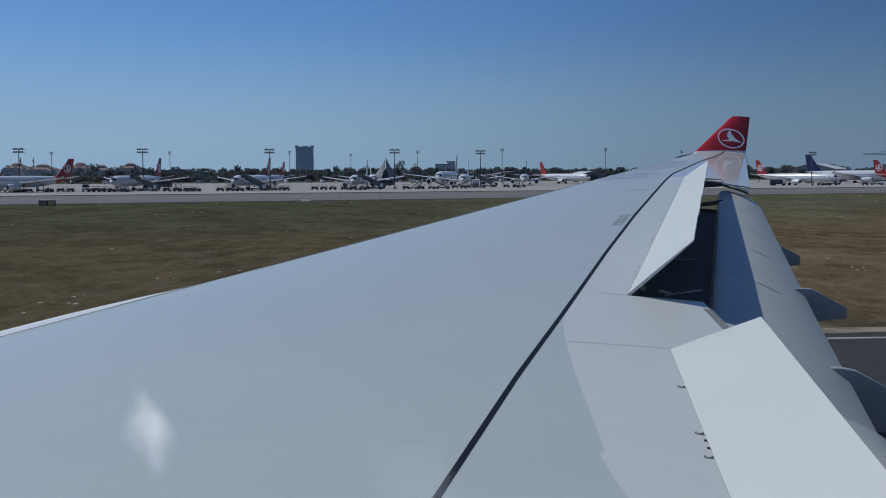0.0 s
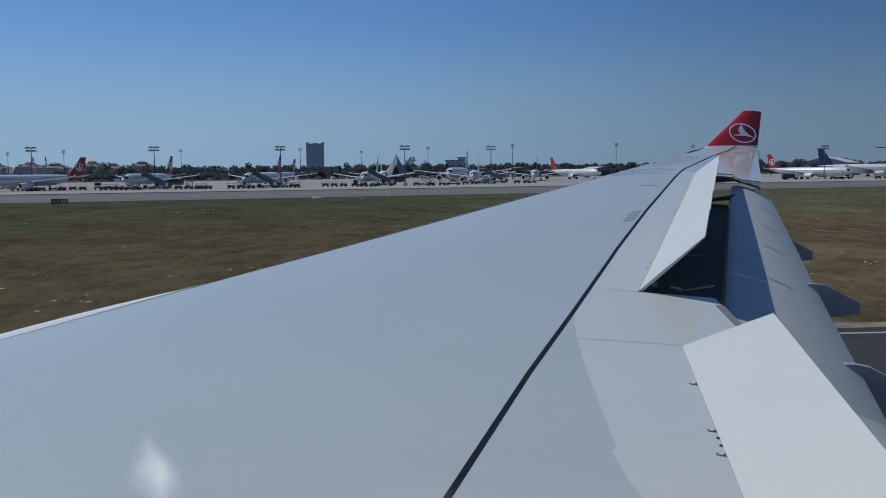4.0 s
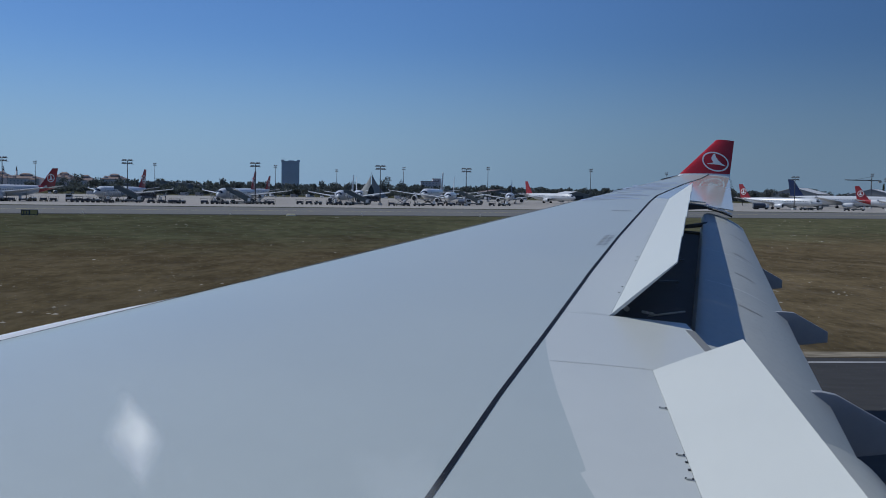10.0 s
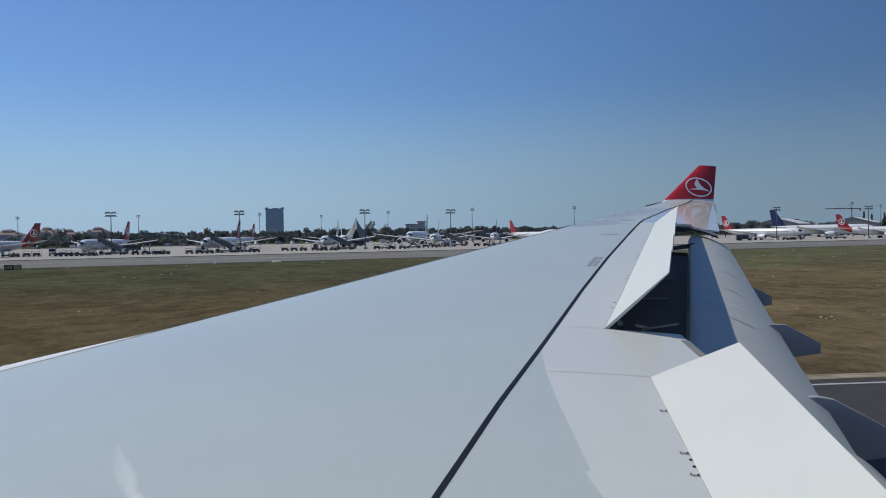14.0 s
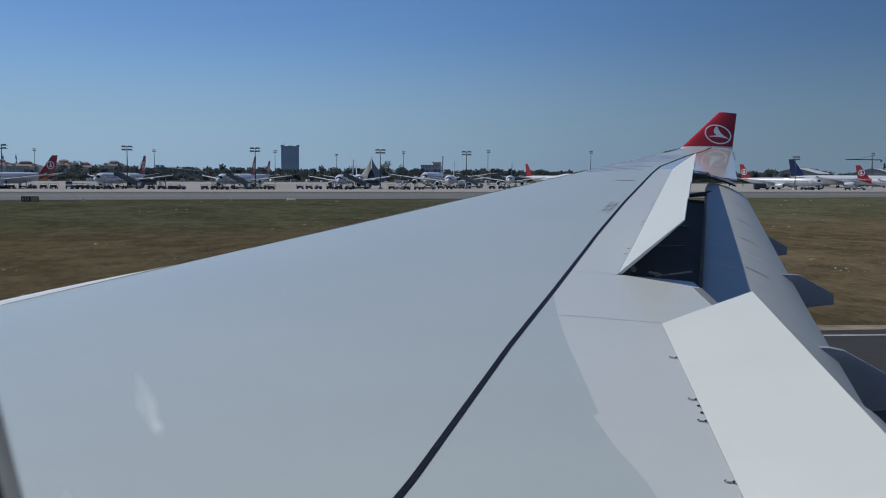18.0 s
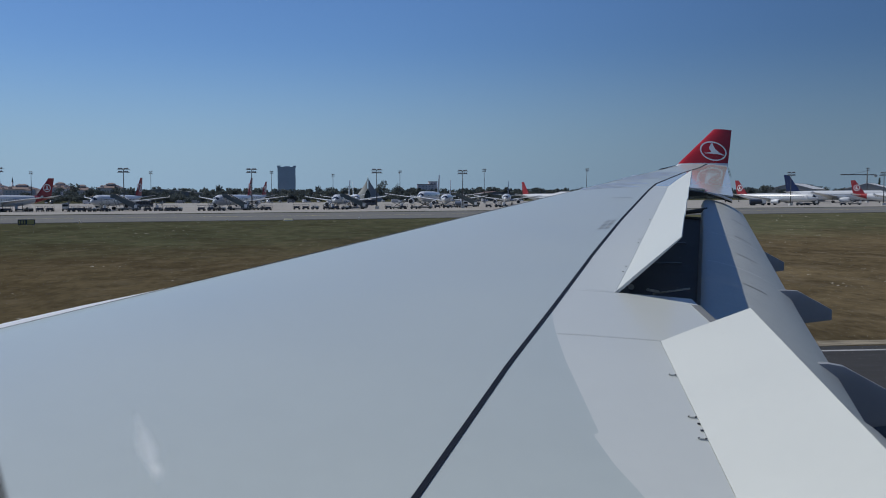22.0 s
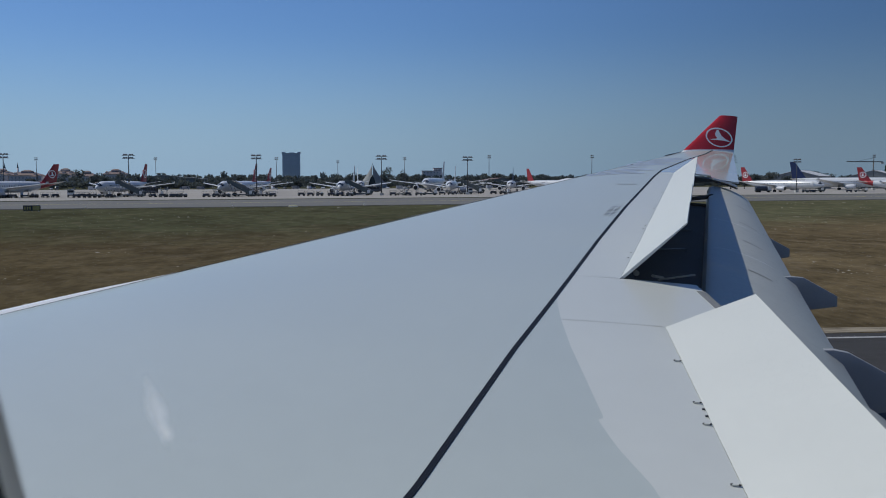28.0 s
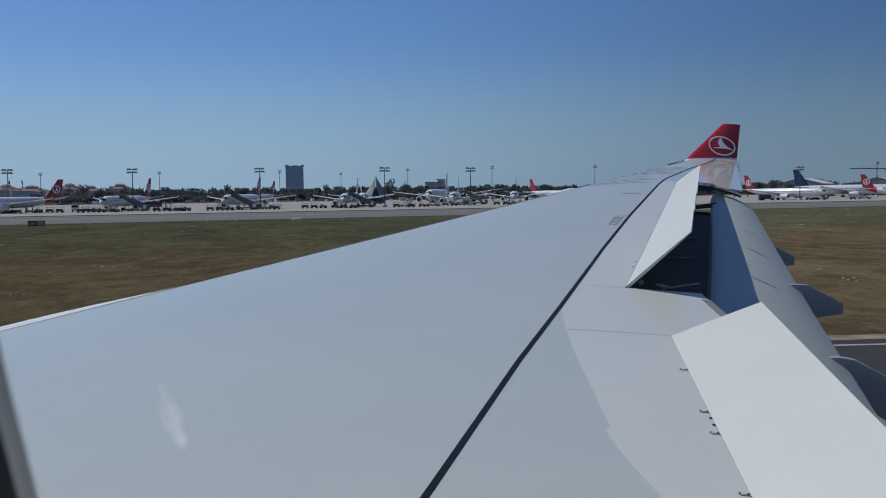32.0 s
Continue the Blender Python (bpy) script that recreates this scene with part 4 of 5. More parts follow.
def airliner(loc, rz, length, dia, half_span, fin_top, tail_m, label, tail_label, body_m=None, engine_m=None, ring=True, belly=None):
    body_m, engine_m = body_m or M["plane_white"], engine_m or M["plane_white"]
    jet2 = thing("airliner", loc, label, "airliner", "airliners parked on the apron", rz=rz)
    r, zc, h = dia / 2, dia / 2 + 1.7, length / 2
    rs = []
    for k in (0, 0.004, 0.012, 0.03, 0.055, 0.085, 0.12):
        q = (k / 0.12) ** 0.55
        rs.append(fus_ring(-h + k * length, max(0.05, r * q), zc - r * 0.25 * (1 - q)))
    for k in (0.3, 0.5, 0.68):
        rs.append(fus_ring(-h + k * length, r, zc))
    for k in (0.76, 0.84, 0.92, 1.0):
        q = 1 - ((k - 0.68) / 0.32) ** 1.5 * 0.88
        rs.append(fus_ring(-h + k * length, r * q, zc + r * (1 - q) * 0.75))
    loft_part("fuselage", rs, body_m, jet2)
    # cockpit glazing
    ck = bmesh.new()
    for sx in (-1, 1):
        for j in range(3):
            a0, a1 = radians(90 - sx * (3 + 22 * j)), radians(90 - sx * (22 + 22 * j))
            y0, y1 = -h + 0.026 * length, -h + 0.058 * length
            q0, q1 = (0.026 / 0.12) ** 0.55, (0.058 / 0.12) ** 0.55
            f = [((r * q + 0.07) * math.cos(a), y - 0.05, zc - r * 0.25 * (1 - q) + (r * q + 0.07) * math.sin(a)) for a, y, q in ((a0, y0, q0), (a1, y0, q0), (a1, y1, q1), (a0, y1, q1))]
            ck.faces.new([ck.verts.new(p) for p in f])
    part("cockpit_glazing", ck, M["glass_dark"], jet2, "dark cockpit windows")
    for sx in (-1, 1):
        wv, wf = [], []
        for i in range(int(length * 0.62 / 0.85)):
            y = -h + 0.15 * length + i * 0.85
            o = len(wv)
            zz = zc + 0.18 * r
            for dy, dz in ((-0.17, -0.2), (0.17, -0.2), (0.17, 0.2), (-0.17, 0.2)):
                z = zz + dz
                wv.append((sx * (math.sqrt(r * r - (z - zc) ** 2) + 0.02), y + dy, z))
            wf.append((o, o + 1, o + 2, o + 3))
        tagged(mesh_ob("window_row", wv, wf, M["glass_dark"], jet2), kind="stuff")
        for k in (0.11, 0.62):
            y = -h + k * length
            box_part("cabin_door", (sx * (r + 0.0), y, zc + 0.1), (0.1, 0.85, 1.8), M["plane_grey"], jet2, 0.03)
        plane_wing = lifting("wing", (sx * r * 0.7, -0.09 * length, zc - 0.55 * r), (sx * half_span, 0.16 * length, zc + 0.5 + 0.04 * half_span), 0.19 * length, 0.045 * length, 0.35, M["plane_grey"], jet2, "grey swept wing")
        wl = Vector((sx * half_span, 0.16 * length, zc + 0.5 + 0.04 * half_span))
        lifting("wing_tip_fence", wl, wl + Vector((sx * 0.2, 0.8, 0.7)), 0.035 * length, 0.012 * length, 0.1, M["plane_grey"], plane_wing, up=True)
        lifting("tailplane", (sx * 0.3, 0.39 * length, zc + 0.45 * r), (sx * half_span * 0.37, 0.46 * length, zc + 0.45 * r + 1.0), 0.09 * length, 0.035 * length, 0.18, M["plane_grey"], jet2)
        ex, ey, ez = sx * half_span * 0.34, -0.07 * length, zc - 0.95 * r
        er, el = 0.27 * dia, 0.1 * length
        prof = [(0, 0.8), (0.02, 0.9), (0.1, 1.0), (0.4, 1.03), (0.75, 0.85), (1.0, 0.55)]
        ers = [[(ex + er * q * math.cos(t), ey - 0.5 * el + f * el, ez + er * q * math.sin(t)) for t in [2 * math.pi * i / 18 for i in range(18)]] for f, q in prof]
        nacelle = loft_part("engine", ers, engine_m, jet2, "round engine nacelle", caps=False)
        b = bmesh.new()
        bmesh.ops.create_circle(b, cap_ends=True, segments=18, radius=er * 0.86, matrix=pose(ex, ey - 0.42 * el, ez, 90))
        part("intake_fan", b, M["intake"], nacelle)
        b = bmesh.new()
        bmesh.ops.create_circle(b, cap_ends=True, segments=18, radius=er * 0.55, matrix=pose(ex, ey + 0.495 * el, ez, 90))
        part("exhaust", b, M["intake"], nacelle)
        box_part("pylon", (ex, ey + 0.25 * el, ez + er * 1.05), (0.3, el * 0.8, er * 0.7), M["plane_grey"], jet2)
        gx, gy = sx * r * 1.3, 0.05 * length
        leg = tube_part("gear_leg", (gx, gy, 0.6), (gx, gy, zc - 0.5 * r), 0.16, M["metal"], jet2)
        for dx in (-0.4, 0.4):
            tube_part("wheel", (gx + dx - 0.18, gy, 0.58), (gx + dx + 0.18, gy, 0.58), 0.58, M["tyre"], leg, seg=16)
    fin = lifting("fin", (0, 0.36 * length, zc + 0.75 * r), (0, 0.475 * length, fin_top), 0.135 * length, 0.05 * length, 0.3, tail_m, jet2, tail_label, up=True)
    if ring:
        fy, fz, fr = 0.455 * length, zc + r + (fin_top - zc - r) * 0.42, (fin_top - zc - r) * 0.24
        for sx in (-1, 1):
            b = bmesh.new()
            n = 24
            o = [b.verts.new((sx * 0.34, fy + fr * math.cos(2 * math.pi * i / n), fz + fr * math.sin(2 * math.pi * i / n))) for i in range(n)]
            i2 = [b.verts.new((sx * 0.34, fy + fr * 0.78 * math.cos(2 * math.pi * i / n), fz + fr * 0.78 * math.sin(2 * math.pi * i / n))) for i in range(n)]
            for i in range(n):
                b.faces.new((o[i], o[(i + 1) % n], i2[(i + 1) % n], i2[i]))
            b.faces.new([b.verts.new((sx * 0.345, fy + fr * a, fz + fr * c)) for a, c in ((-0.1, 0.7), (0.05, 0.7), (0.5, -0.5), (-0.55, -0.4), (-0.15, -0.1))])
            part("tail_mark", b, M["white"], fin)
    if belly:
        rs = []
        for k in (0.84, 0.89, 0.94, 1.0):
            q = 1 - (max(0, k - 0.68) / 0.32) ** 1.5 * 0.88
            rs.append(fus_ring(-h + k * length, r * q + 0.03, zc + r * (1 - q) * 0.75))
        loft_part("tail_cone_paint", rs, belly, jet2, caps=False)
    tube_part("nose_gear_leg", (0, -0.37 * length, 0.45), (0, -0.37 * length, zc - 0.8 * r), 0.1, M["metal"], jet2)
    for dx in (-0.22, 0.22):
        tube_part("nose_wheel", (dx - 0.1, -0.37 * length, 0.4), (dx + 0.1, -0.37 * length, 0.4), 0.4, M["tyre"], jet2, seg=14)
    return jet2


RED, WHT = M["plane_red"], M["plane_white"]
airliner((-155.5, 313.6, 0.03), -35, 44.5, 4.0, 17, 11.9, RED, "white narrow-body airliner with a red tail on the apron", "red tail fin with a white mark", belly=RED)
airliner((-123, 344, 0.03), -6, 42, 4.0, 17, 12.6, RED, "white narrow-body airliner with a red fin beside boarding stairs", "red tail fin with a white mark")
airliner((-80.5, 351, 0.03), -7, 42, 4.0, 17, 12.6, RED, "white narrow-body airliner parked beside steps and loaders", "red tail fin with a white mark")
airliner((-41, 374, 0.03), -2, 44, 4.0, 17, 12.2, WHT, "white narrow-body airliner facing the runway with stairs at its side", "plain pale tail fin", ring=False)
airliner((2.5, 420, 0.03), -4, 44, 4.1, 18, 12.8, WHT, "white airliner parked nose-on with grey wings spread", "plain pale tail fin", ring=False)
airliner((-7, 520, 0.03), -10, 60, 5.6, 29, 17.2, M["plane_grey"], "white wide-body airliner parked behind a smaller jet", "grey tail fin", ring=False)
airliner((62, 540, 0.03), 35, 44, 4.2, 17, 13.0, RED, "white airliner with a short red tail at the apron's far side", "red tail fin", ring=False)
airliner((164, 446, 0.03), 38, 44.5, 4.0, 17, 12.3, RED, "white narrow-body airliner with red tail beside a boarding stair", "red tail fin with a white mark")
airliner((228, 452, 0.03), 52, 44.5, 4.0, 17, 12.3, RED, "white airliner with red tail and red rear body", "red tail fin with a white mark", belly=RED)
airliner((238, 545, 0.03), 60, 60, 5.6, 29, 17.0, M["plane_navy"], "white wide-body airliner with a dark blue tail", "dark blue tail fin", ring=False)
airliner((330, 470, 0.03), 70, 54, 5.0, 24, 15.8, M["plane_navy"], "white wide-body airliner with dark blue tail and blue engines", "dark blue tail fin with pale mark", engine_m=M["plane_blue"], ring=False)
airliner((392, 520, 0.03), 110, 54, 5.0, 24, 15.8, M["plane_navy"], "stored white airliner with dark blue tail and belly", "dark blue tail fin with pale mark", engine_m=M["plane_blue"], ring=False)
airliner((-96, 452, 0.03), -12, 42, 4.0, 17, 12.4, RED, "white narrow-body airliner in the second row of the apron", "red tail fin with a white mark")
airliner((-47, 486, 0.03), 8, 44, 4.1, 18, 12.8, WHT, "white airliner with pale tail parked in the second row", "plain pale tail fin", ring=False)
airliner((34, 478, 0.03), -6, 44, 4.1, 18, 12.8, M["plane_navy"], "white airliner with a dark tail parked in the second row", "dark blue tail fin", ring=False)
airliner((-228, 330, 0.03), -20, 44.5, 4.0, 17, 12.2, RED, "white narrow-body airliner with red tail among ground vehicles", "red tail fin with a white mark")
airliner((-275, 335, 0.03), 170, 60, 5.6, 29, 17.0, RED, "white wide-body airliner with red tail, tail to the runway", "red tail fin with a white mark")


# ---- floodlight masts ----
def flood_mast(h, heads, label):
    t = thing("floodlight_mast", (0, 0, 0), label, "floodlight mast", "floodlight masts on the apron")
    box_part("base_block", (0, 0, 0.5), (1.6, 1.6, 1.0), M["block"], t, 0.06)
    tube_part("pole", (0, 0, 1.0), (0, 0, h), 0.24, M["dark_metal"], t, 0.13, 10)
    for k in range(2):
        z = h - 0.2 - 1.15 * k
        arm = tube_part("cross_arm", (-heads * 0.5 - 0.3, 0, z), (heads * 0.5 + 0.3, 0, z), 0.08, M["dark_metal"], t)
        for i in range(heads):
            x = (i - (heads - 1) / 2) * 0.85 + (0.2 if i >= heads / 2 else -0.2)
            box_part("floodlight", (0, 0, 0), (0.74, 0.45, 0.5), M["lamp_grey"], arm, 0.06, m=pose(x, -0.3, z + 0.28, 18, -16 if x > 0 else 16, 0))
    return t


mast_near = flood_mast(15.5, 4, "tall grey floodlight mast with two rows of lamps")
mast_near.matrix_world = pose(-161.3, 330, 0.03)
for x, y, r in ((-119.2, 340, 5), (-73.4, 350, -8), (-26, 360, 10), (8.5, 380, 0), (165, 430, 12), (212, 436, -6)):
    copy_thing(mast_near, pose(x, y, 0.03, 0, 0, r))
mast_far = flood_mast(21, 2, "slim grey floodlight mast far across the apron")
mast_far.matrix_world = pose(-271.4, 600, 0.03)
for x, y in ((-192.4, 600), (-112.7, 600), (-84.2, 700), (25.8, 560), (89, 560), (-330, 640), (150, 620), (262, 560), (-28, 600), (320, 640)):
    copy_thing(mast_far, pose(x, y, 0.03, 0, 0, 20))


# ---- ground vehicles ----
def wheels(parent, xs, ys, r, w=0.25):
    for x in xs:
        for y in ys:
            tube_part("wheel", (x - w / 2, y, r), (x + w / 2, y, r), r, M["tyre"], parent, seg=14)


def stair_truck():
    t = thing("boarding_stairs", (0, 0, 0), "dark grey-green covered boarding stairs on a truck chassis", "boarding stairs", "boarding stairs")
    box_part("chassis", (0, 0, 0.75), (2.3, 8.6, 0.45), M["truck_grey"], t, 0.05)
    cab = box_part("cab", (-0.5, -3.7, 1.6), (1.2, 1.4, 1.4), M["plane_white"], t, 0.12)
    box_part("windscreen", (-0.5, -4.41, 1.85), (1.0, 0.03, 0.6), M["glass_dark"], cab, 0.01)
    m = pose(0, 0.2, 2.45, 25)
    box_part("stair_flight", (0, 0, 0), (1.9, 9.8, 0.35), M["stair"], t, 0.03, m=m)
    for i in range(16):
        box_part("step", (0, -4.2 + 0.55 * i, 0.75 + 0.258 * i), (1.8, 0.5, 0.06), M["metal"], t)
    for sx in (-0.98, 0.98):
        box_part("side_panel", (sx, 0, 0.75), (0.05, 10.0, 1.3), M["stair"], t, 0.01, m=m)
        tube_part("handrail", m @ Vector((sx, -4.9, 1.6)), m @ Vector((sx, 4.9, 1.6)), 0.05, M["metal"], t)
    box_part("platform", (0, 5.3, 4.7), (2.2, 1.9, 0.22), M["stair"], t, 0.02)
    for sx in (-1.05, 1.05):
        tube_part("prop", (sx, 3.6, 0.8), (sx, 5.0, 4.6), 0.1, M["metal"], t)
        box_part("platform_side", (sx, 5.3, 5.4), (0.06, 1.9, 1.2), M["stair"], t, 0.01)
    wheels(t, (-1.0, 1.0), (-2.8, 2.8), 0.45)
    return t


def van():
    t = thing("service_van", (0, 0, 0), "pale boxy service van parked behind the apron", "van", "service vans")
    rs = []
    for y, z0, z1, w in ((-2.6, 0.5, 1.0, 0.85), (-2.4, 0.35, 1.2, 0.95), (-1.6, 0.3, 2.15, 0.95), (2.5, 0.3, 2.25, 0.97), (2.6, 0.4, 2.2, 0.95)):
        rs.append([(-w, y, z0), (w, y, z0), (w, y, z1 - 0.12), (w * 0.88, y, z1), (-w * 0.88, y, z1), (-w, y, z1 - 0.12)])
    loft_part("body", rs, M["car_paint"], t)
    box_part("windscreen", (0, -2.02, 1.66), (1.5, 0.06, 0.75), M["glass_dark"], t, 0.01, m=pose(0, 0, 0))
    for sx in (-0.97, 0.97):
        box_part("side_window", (sx, -1.1, 1.65), (0.03, 0.9, 0.6), M["glass_dark"], t, 0.01)
    wheels(t, (-0.85, 0.85), (-1.6, 1.6), 0.36, 0.22)
    return t


def baggage_cart():
    t = thing("baggage_cart", (0, 0, 0), "dark baggage cart with a canopy and stacked bags", "baggage cart", "baggage carts")
    box_part("bed", (0, 0, 0.55), (1.5, 2.8, 0.16), M["dark_metal"], t, 0.03)
    box_part("canopy", (0, 0, 1.9), (1.5, 2.8, 0.08), M["truck_grey"], t, 0.02)
    for sx in (-0.7, 0.7):
        for sy in (-1.35, 1.35):
            tube_part("post", (sx, sy, 0.6), (sx, sy, 1.9), 0.04, M["dark_metal"], t)
    box_part("baggage", (0.05, 0.1, 0.95), (1.2, 2.2, 0.65), M["truck_blue"], t, 0.1)
    wheels(t, (-0.6, 0.6), (-0.95, 0.95), 0.25, 0.15)
    return t


def tug():
    t = thing("baggage_tractor", (0, 0, 0), "small dark baggage tractor with an open cab", "tractor", "apron tractors")
    box_part("body", (0, 0, 0.75), (1.5, 2.8, 0.6), M["truck_grey"], t, 0.12)
    box_part("hood", (0, -0.9, 1.15), (1.3, 0.9, 0.35), M["plane_white"], t, 0.1)
    box_part("roof", (0, 0.5, 2.05), (1.4, 1.3, 0.08), M["plane_white"], t, 0.03)
    for sx in (-0.62, 0.62):
        for sy in (-0.05, 1.05):
            tube_part("post", (sx, sy, 1.0), (sx, sy, 2.05), 0.04, M["dark_metal"], t)
    box_part("seat", (0, 0.6, 1.2), (1.0, 0.5, 0.5), M["dark_metal"], t, 0.08)
    wheels(t, (-0.65, 0.65), (-0.9, 0.9), 0.36)
    return t


def bus():
    t = thing("apron_bus", (0, 0, 0), "long dark apron bus with a band of windows", "bus", "apron buses")
    box_part("body", (0, 0, 1.6), (2.9, 13.0, 2.6), M["truck_blue"], t, 0.2)
    for sx in (-1, 1):
        for i in range(7):
            box_part("window", (sx * 1.46, -5.2 + 1.75 * i, 2.0), (0.03, 1.5, 1.1), M["glass_dark"], t, 0.01)
    box_part("windscreen", (0, -6.51, 2.0), (2.5, 0.03, 1.4), M["glass_dark"], t, 0.01)
    wheels(t, (-1.25, 1.25), (-4.2, 4.2), 0.48)
    return t


def fuel_truck():
    t = thing("service_truck", (0, 0, 0), "dark service truck with a white cab and rear body", "truck", "service trucks")
    box_part("chassis", (0, 0, 0.8), (2.2, 7.5, 0.3), M["dark_metal"], t, 0.04)
    box_part("cab", (0, -2.9, 1.8), (2.3, 1.6, 1.9), M["plane_white"], t, 0.18)
    box_part("windscreen", (0, -3.71, 2.1), (2.0, 0.04, 0.8), M["glass_dark"], t, 0.01)
    b = bmesh.new()
    tube(b, (0, -1.9, 1.9), (0, 3.6, 1.9), 1.05, seg=18)
    part("tank", b, M["truck_blue"], t, smooth=False)
    wheels(t, (-1.0, 1.0), (-2.6, 1.6, 2.8), 0.48)
    return t


def loader():
    t = thing("cargo_loader", (0, 0, 0), "grey scissor cargo loader with a raised platform", "cargo loader", "cargo loaders")
    box_part("base", (0, 0, 0.6), (2.6, 6.0, 0.5), M["truck_grey"], t, 0.06)
    box_part("platform", (0, 0.3, 2.6), (2.5, 5.2, 0.22), M["metal"], t, 0.03)
    for sx in (-1.0, 1.0):
        tube_part("scissor_arm", (sx, -2.2, 0.85), (sx, 2.2, 2.5), 0.1, M["dark_metal"], t)
        tube_part("scissor_arm", (sx, 2.2, 0.85), (sx, -2.2, 2.5), 0.1, M["dark_metal"], t)
        tube_part("guard_rail", (sx * 1.2, -2.2, 3.5), (sx * 1.2, 2.8, 3.5), 0.05, M["metal"], t)
        for sy in (-2.2, 0.3, 2.8):
            tube_part("rail_post", (sx * 1.2, sy, 2.7), (sx * 1.2, sy, 3.5), 0.04, M["metal"], t)
    box_part("cab", (-0.8, -2.6, 1.5), (0.9, 0.9, 1.3), M["plane_white"], t, 0.08)
    wheels(t, (-1.1, 1.1), (-2.1, 2.1), 0.4)
    return t


def car():
    t = thing("car", (0, 0, 0), "small parked car behind the apron", "car", "cars parked behind the apron")
    rs = []
    for y, z0, z1, w in ((-2.1, 0.45, 0.7, 0.75), (-1.9, 0.3, 0.85, 0.85), (-0.9, 0.25, 0.95, 0.88), (1.6, 0.25, 0.98, 0.88), (2.0, 0.4, 0.9, 0.8)):
        rs.append([(-w, y, z0), (w, y, z0), (w, y, z1 - 0.1), (w * 0.9, y, z1), (-w * 0.9, y, z1), (-w, y, z1 - 0.1)])
    loft_part("body", rs, M["car_paint"], t)
    rs = []
    for y, z, w in ((-1.0, 0.95, 0.78), (-0.4, 1.42, 0.64), (1.0, 1.45, 0.64), (1.6, 0.97, 0.78)):
        rs.append([(-0.8, y, 0.93), (0.8, y, 0.93), (w, y, z), (-w, y, z)])
    loft_part("cabin", rs, M["glass_dark"], t)
    wheels(t, (-0.78, 0.78), (-1.3, 1.3), 0.31, 0.2)
    return t


def spread(maker, spots):
    first = maker()
    for i, (x, y, r) in enumerate(spots):
        m = pose(x, y, 0.03, 0, 0, r)
        if i == 0:
            first.matrix_world = m
        else:
            copy_thing(first, m)


spread(stair_truck, [(-113, 326, 78), (-75, 334, 70), (-34, 357, 75), (176, 436, 60), (-160, 318, 60), (-168, 322, -70), (12, 404, 60), (238, 440, 70)])
spread(baggage_cart, [(-101, 322, 80), (-104.5, 322, 84), (-97, 321, 75), (-56, 349, 85), (-52.5, 349, 80), (-130, 322, 90), (-15, 352, 88), (-21, 354, 80), (20, 392, 70), (172, 428, 80), (-141, 318, 85), (-137.5, 318, 85), (3, 385, 90), (190, 430, 80), (-128, 313, 88), (-124.5, 313.5, 84), (-117, 314, 80), (-96, 321, 84), (-86, 324, 80), (-82.5, 324, 86), (-64, 333, 84), (-44, 345, 86), (-40.5, 345, 80), (-2, 372, 84), (-148, 309, 86)])
spread(tug, [(-93.5, 321, 80), (-49, 349, 80), (-126, 321, 100), (-11, 352, 88), (168, 427, 80), (-145, 318, 82), (-66, 336, 90), (24, 392, 80), (-121, 313.5, 86), (-79, 324.5, 84), (-37, 345, 82), (-152, 309, 84), (1.5, 372, 86)])
spread(bus, [(-40, 466, 75), (-140, 420, 70)])
spread(fuel_truck, [(-134, 323, 20), (8, 386, 30), (150, 432, 88)])
spread(loader, [(-103, 330, 20), (-71, 338, 60), (-17, 356, 40), (-150, 322, 20), (26, 398, 30), (200, 440, 60), (-7, 362, 80), (-119, 320, 35), (-84, 331, 25), (-43, 352, 30)])
random.seed(4)
spots = []
for i in range(70):
    p = ln(-420 + 11.5 * i + random.uniform(-3, 3), 650 + random.uniform(-3, 5))
    if i % 9 != 4:
        spots.append((p.x, p.y, 22 + random.choice((0, 90, 180)) + random.uniform(-4, 4)))
spread(car, spots)

spots = []
for i in range(44):
    p = ln(-330 + 15 * i + random.uniform(-5, 5), 622 + random.uniform(-4, 8))
    spots.append((p.x, p.y, 22 + random.choice((0, 90, 90, 180)) + random.uniform(-6, 6)))
spread(van, spots)

# ---- buildings beyond the apron ----
def window_grid(parent, x0, x1, z0, z1, nx, nz, y, w, h):
    for i in range(nx):
        for j in range(nz):
            x = x0 + (x1 - x0) * (i + 0.5) / nx
            z = z0 + (z1 - z0) * (j + 0.5) / nz
            box_part("window", (x, y, z), (w, 0.12, h), M["pale_pane"], parent)


def tower():
    t = thing("tower_block", (-257, 1500, 0), "tall dark blue-grey glass tower block beyond the trees", "tower block", rz=10)
    box_part("wall", (0, 0, 25), (29, 18, 50), M["tower_glass"], t, 0.3)
    box_part("parapet", (0, 0, 50.5), (30.4, 19.4, 1.2), M["tower_band"], t, 0.1)
    for sx in (-1, 1):
        box_part("corner_turret", (sx * 12.6, 0, 51.9), (5.2, 19.2, 2.0), M["tower_glass"], t, 0.1)
    box_part("roof_plant", (1, 2, 51.6), (9, 7, 1.4), M["tower_band"], t, 0.1)
    tube_part("roof_mast", (-9, 0, 52), (-9, 0, 55.5), 0.2, M["metal"], t)
    for j in range(14):
        box_part("floor_band", (0, -9.06, 4 + 3.3 * j), (28.6, 0.2, 0.5), M["tower_band"], t)
    for i in range(9):
        box_part("mullion", (-14 + 3.5 * i, -9.1, 25), (0.35, 0.2, 49), M["tower_band"], t)
    return t


tower()


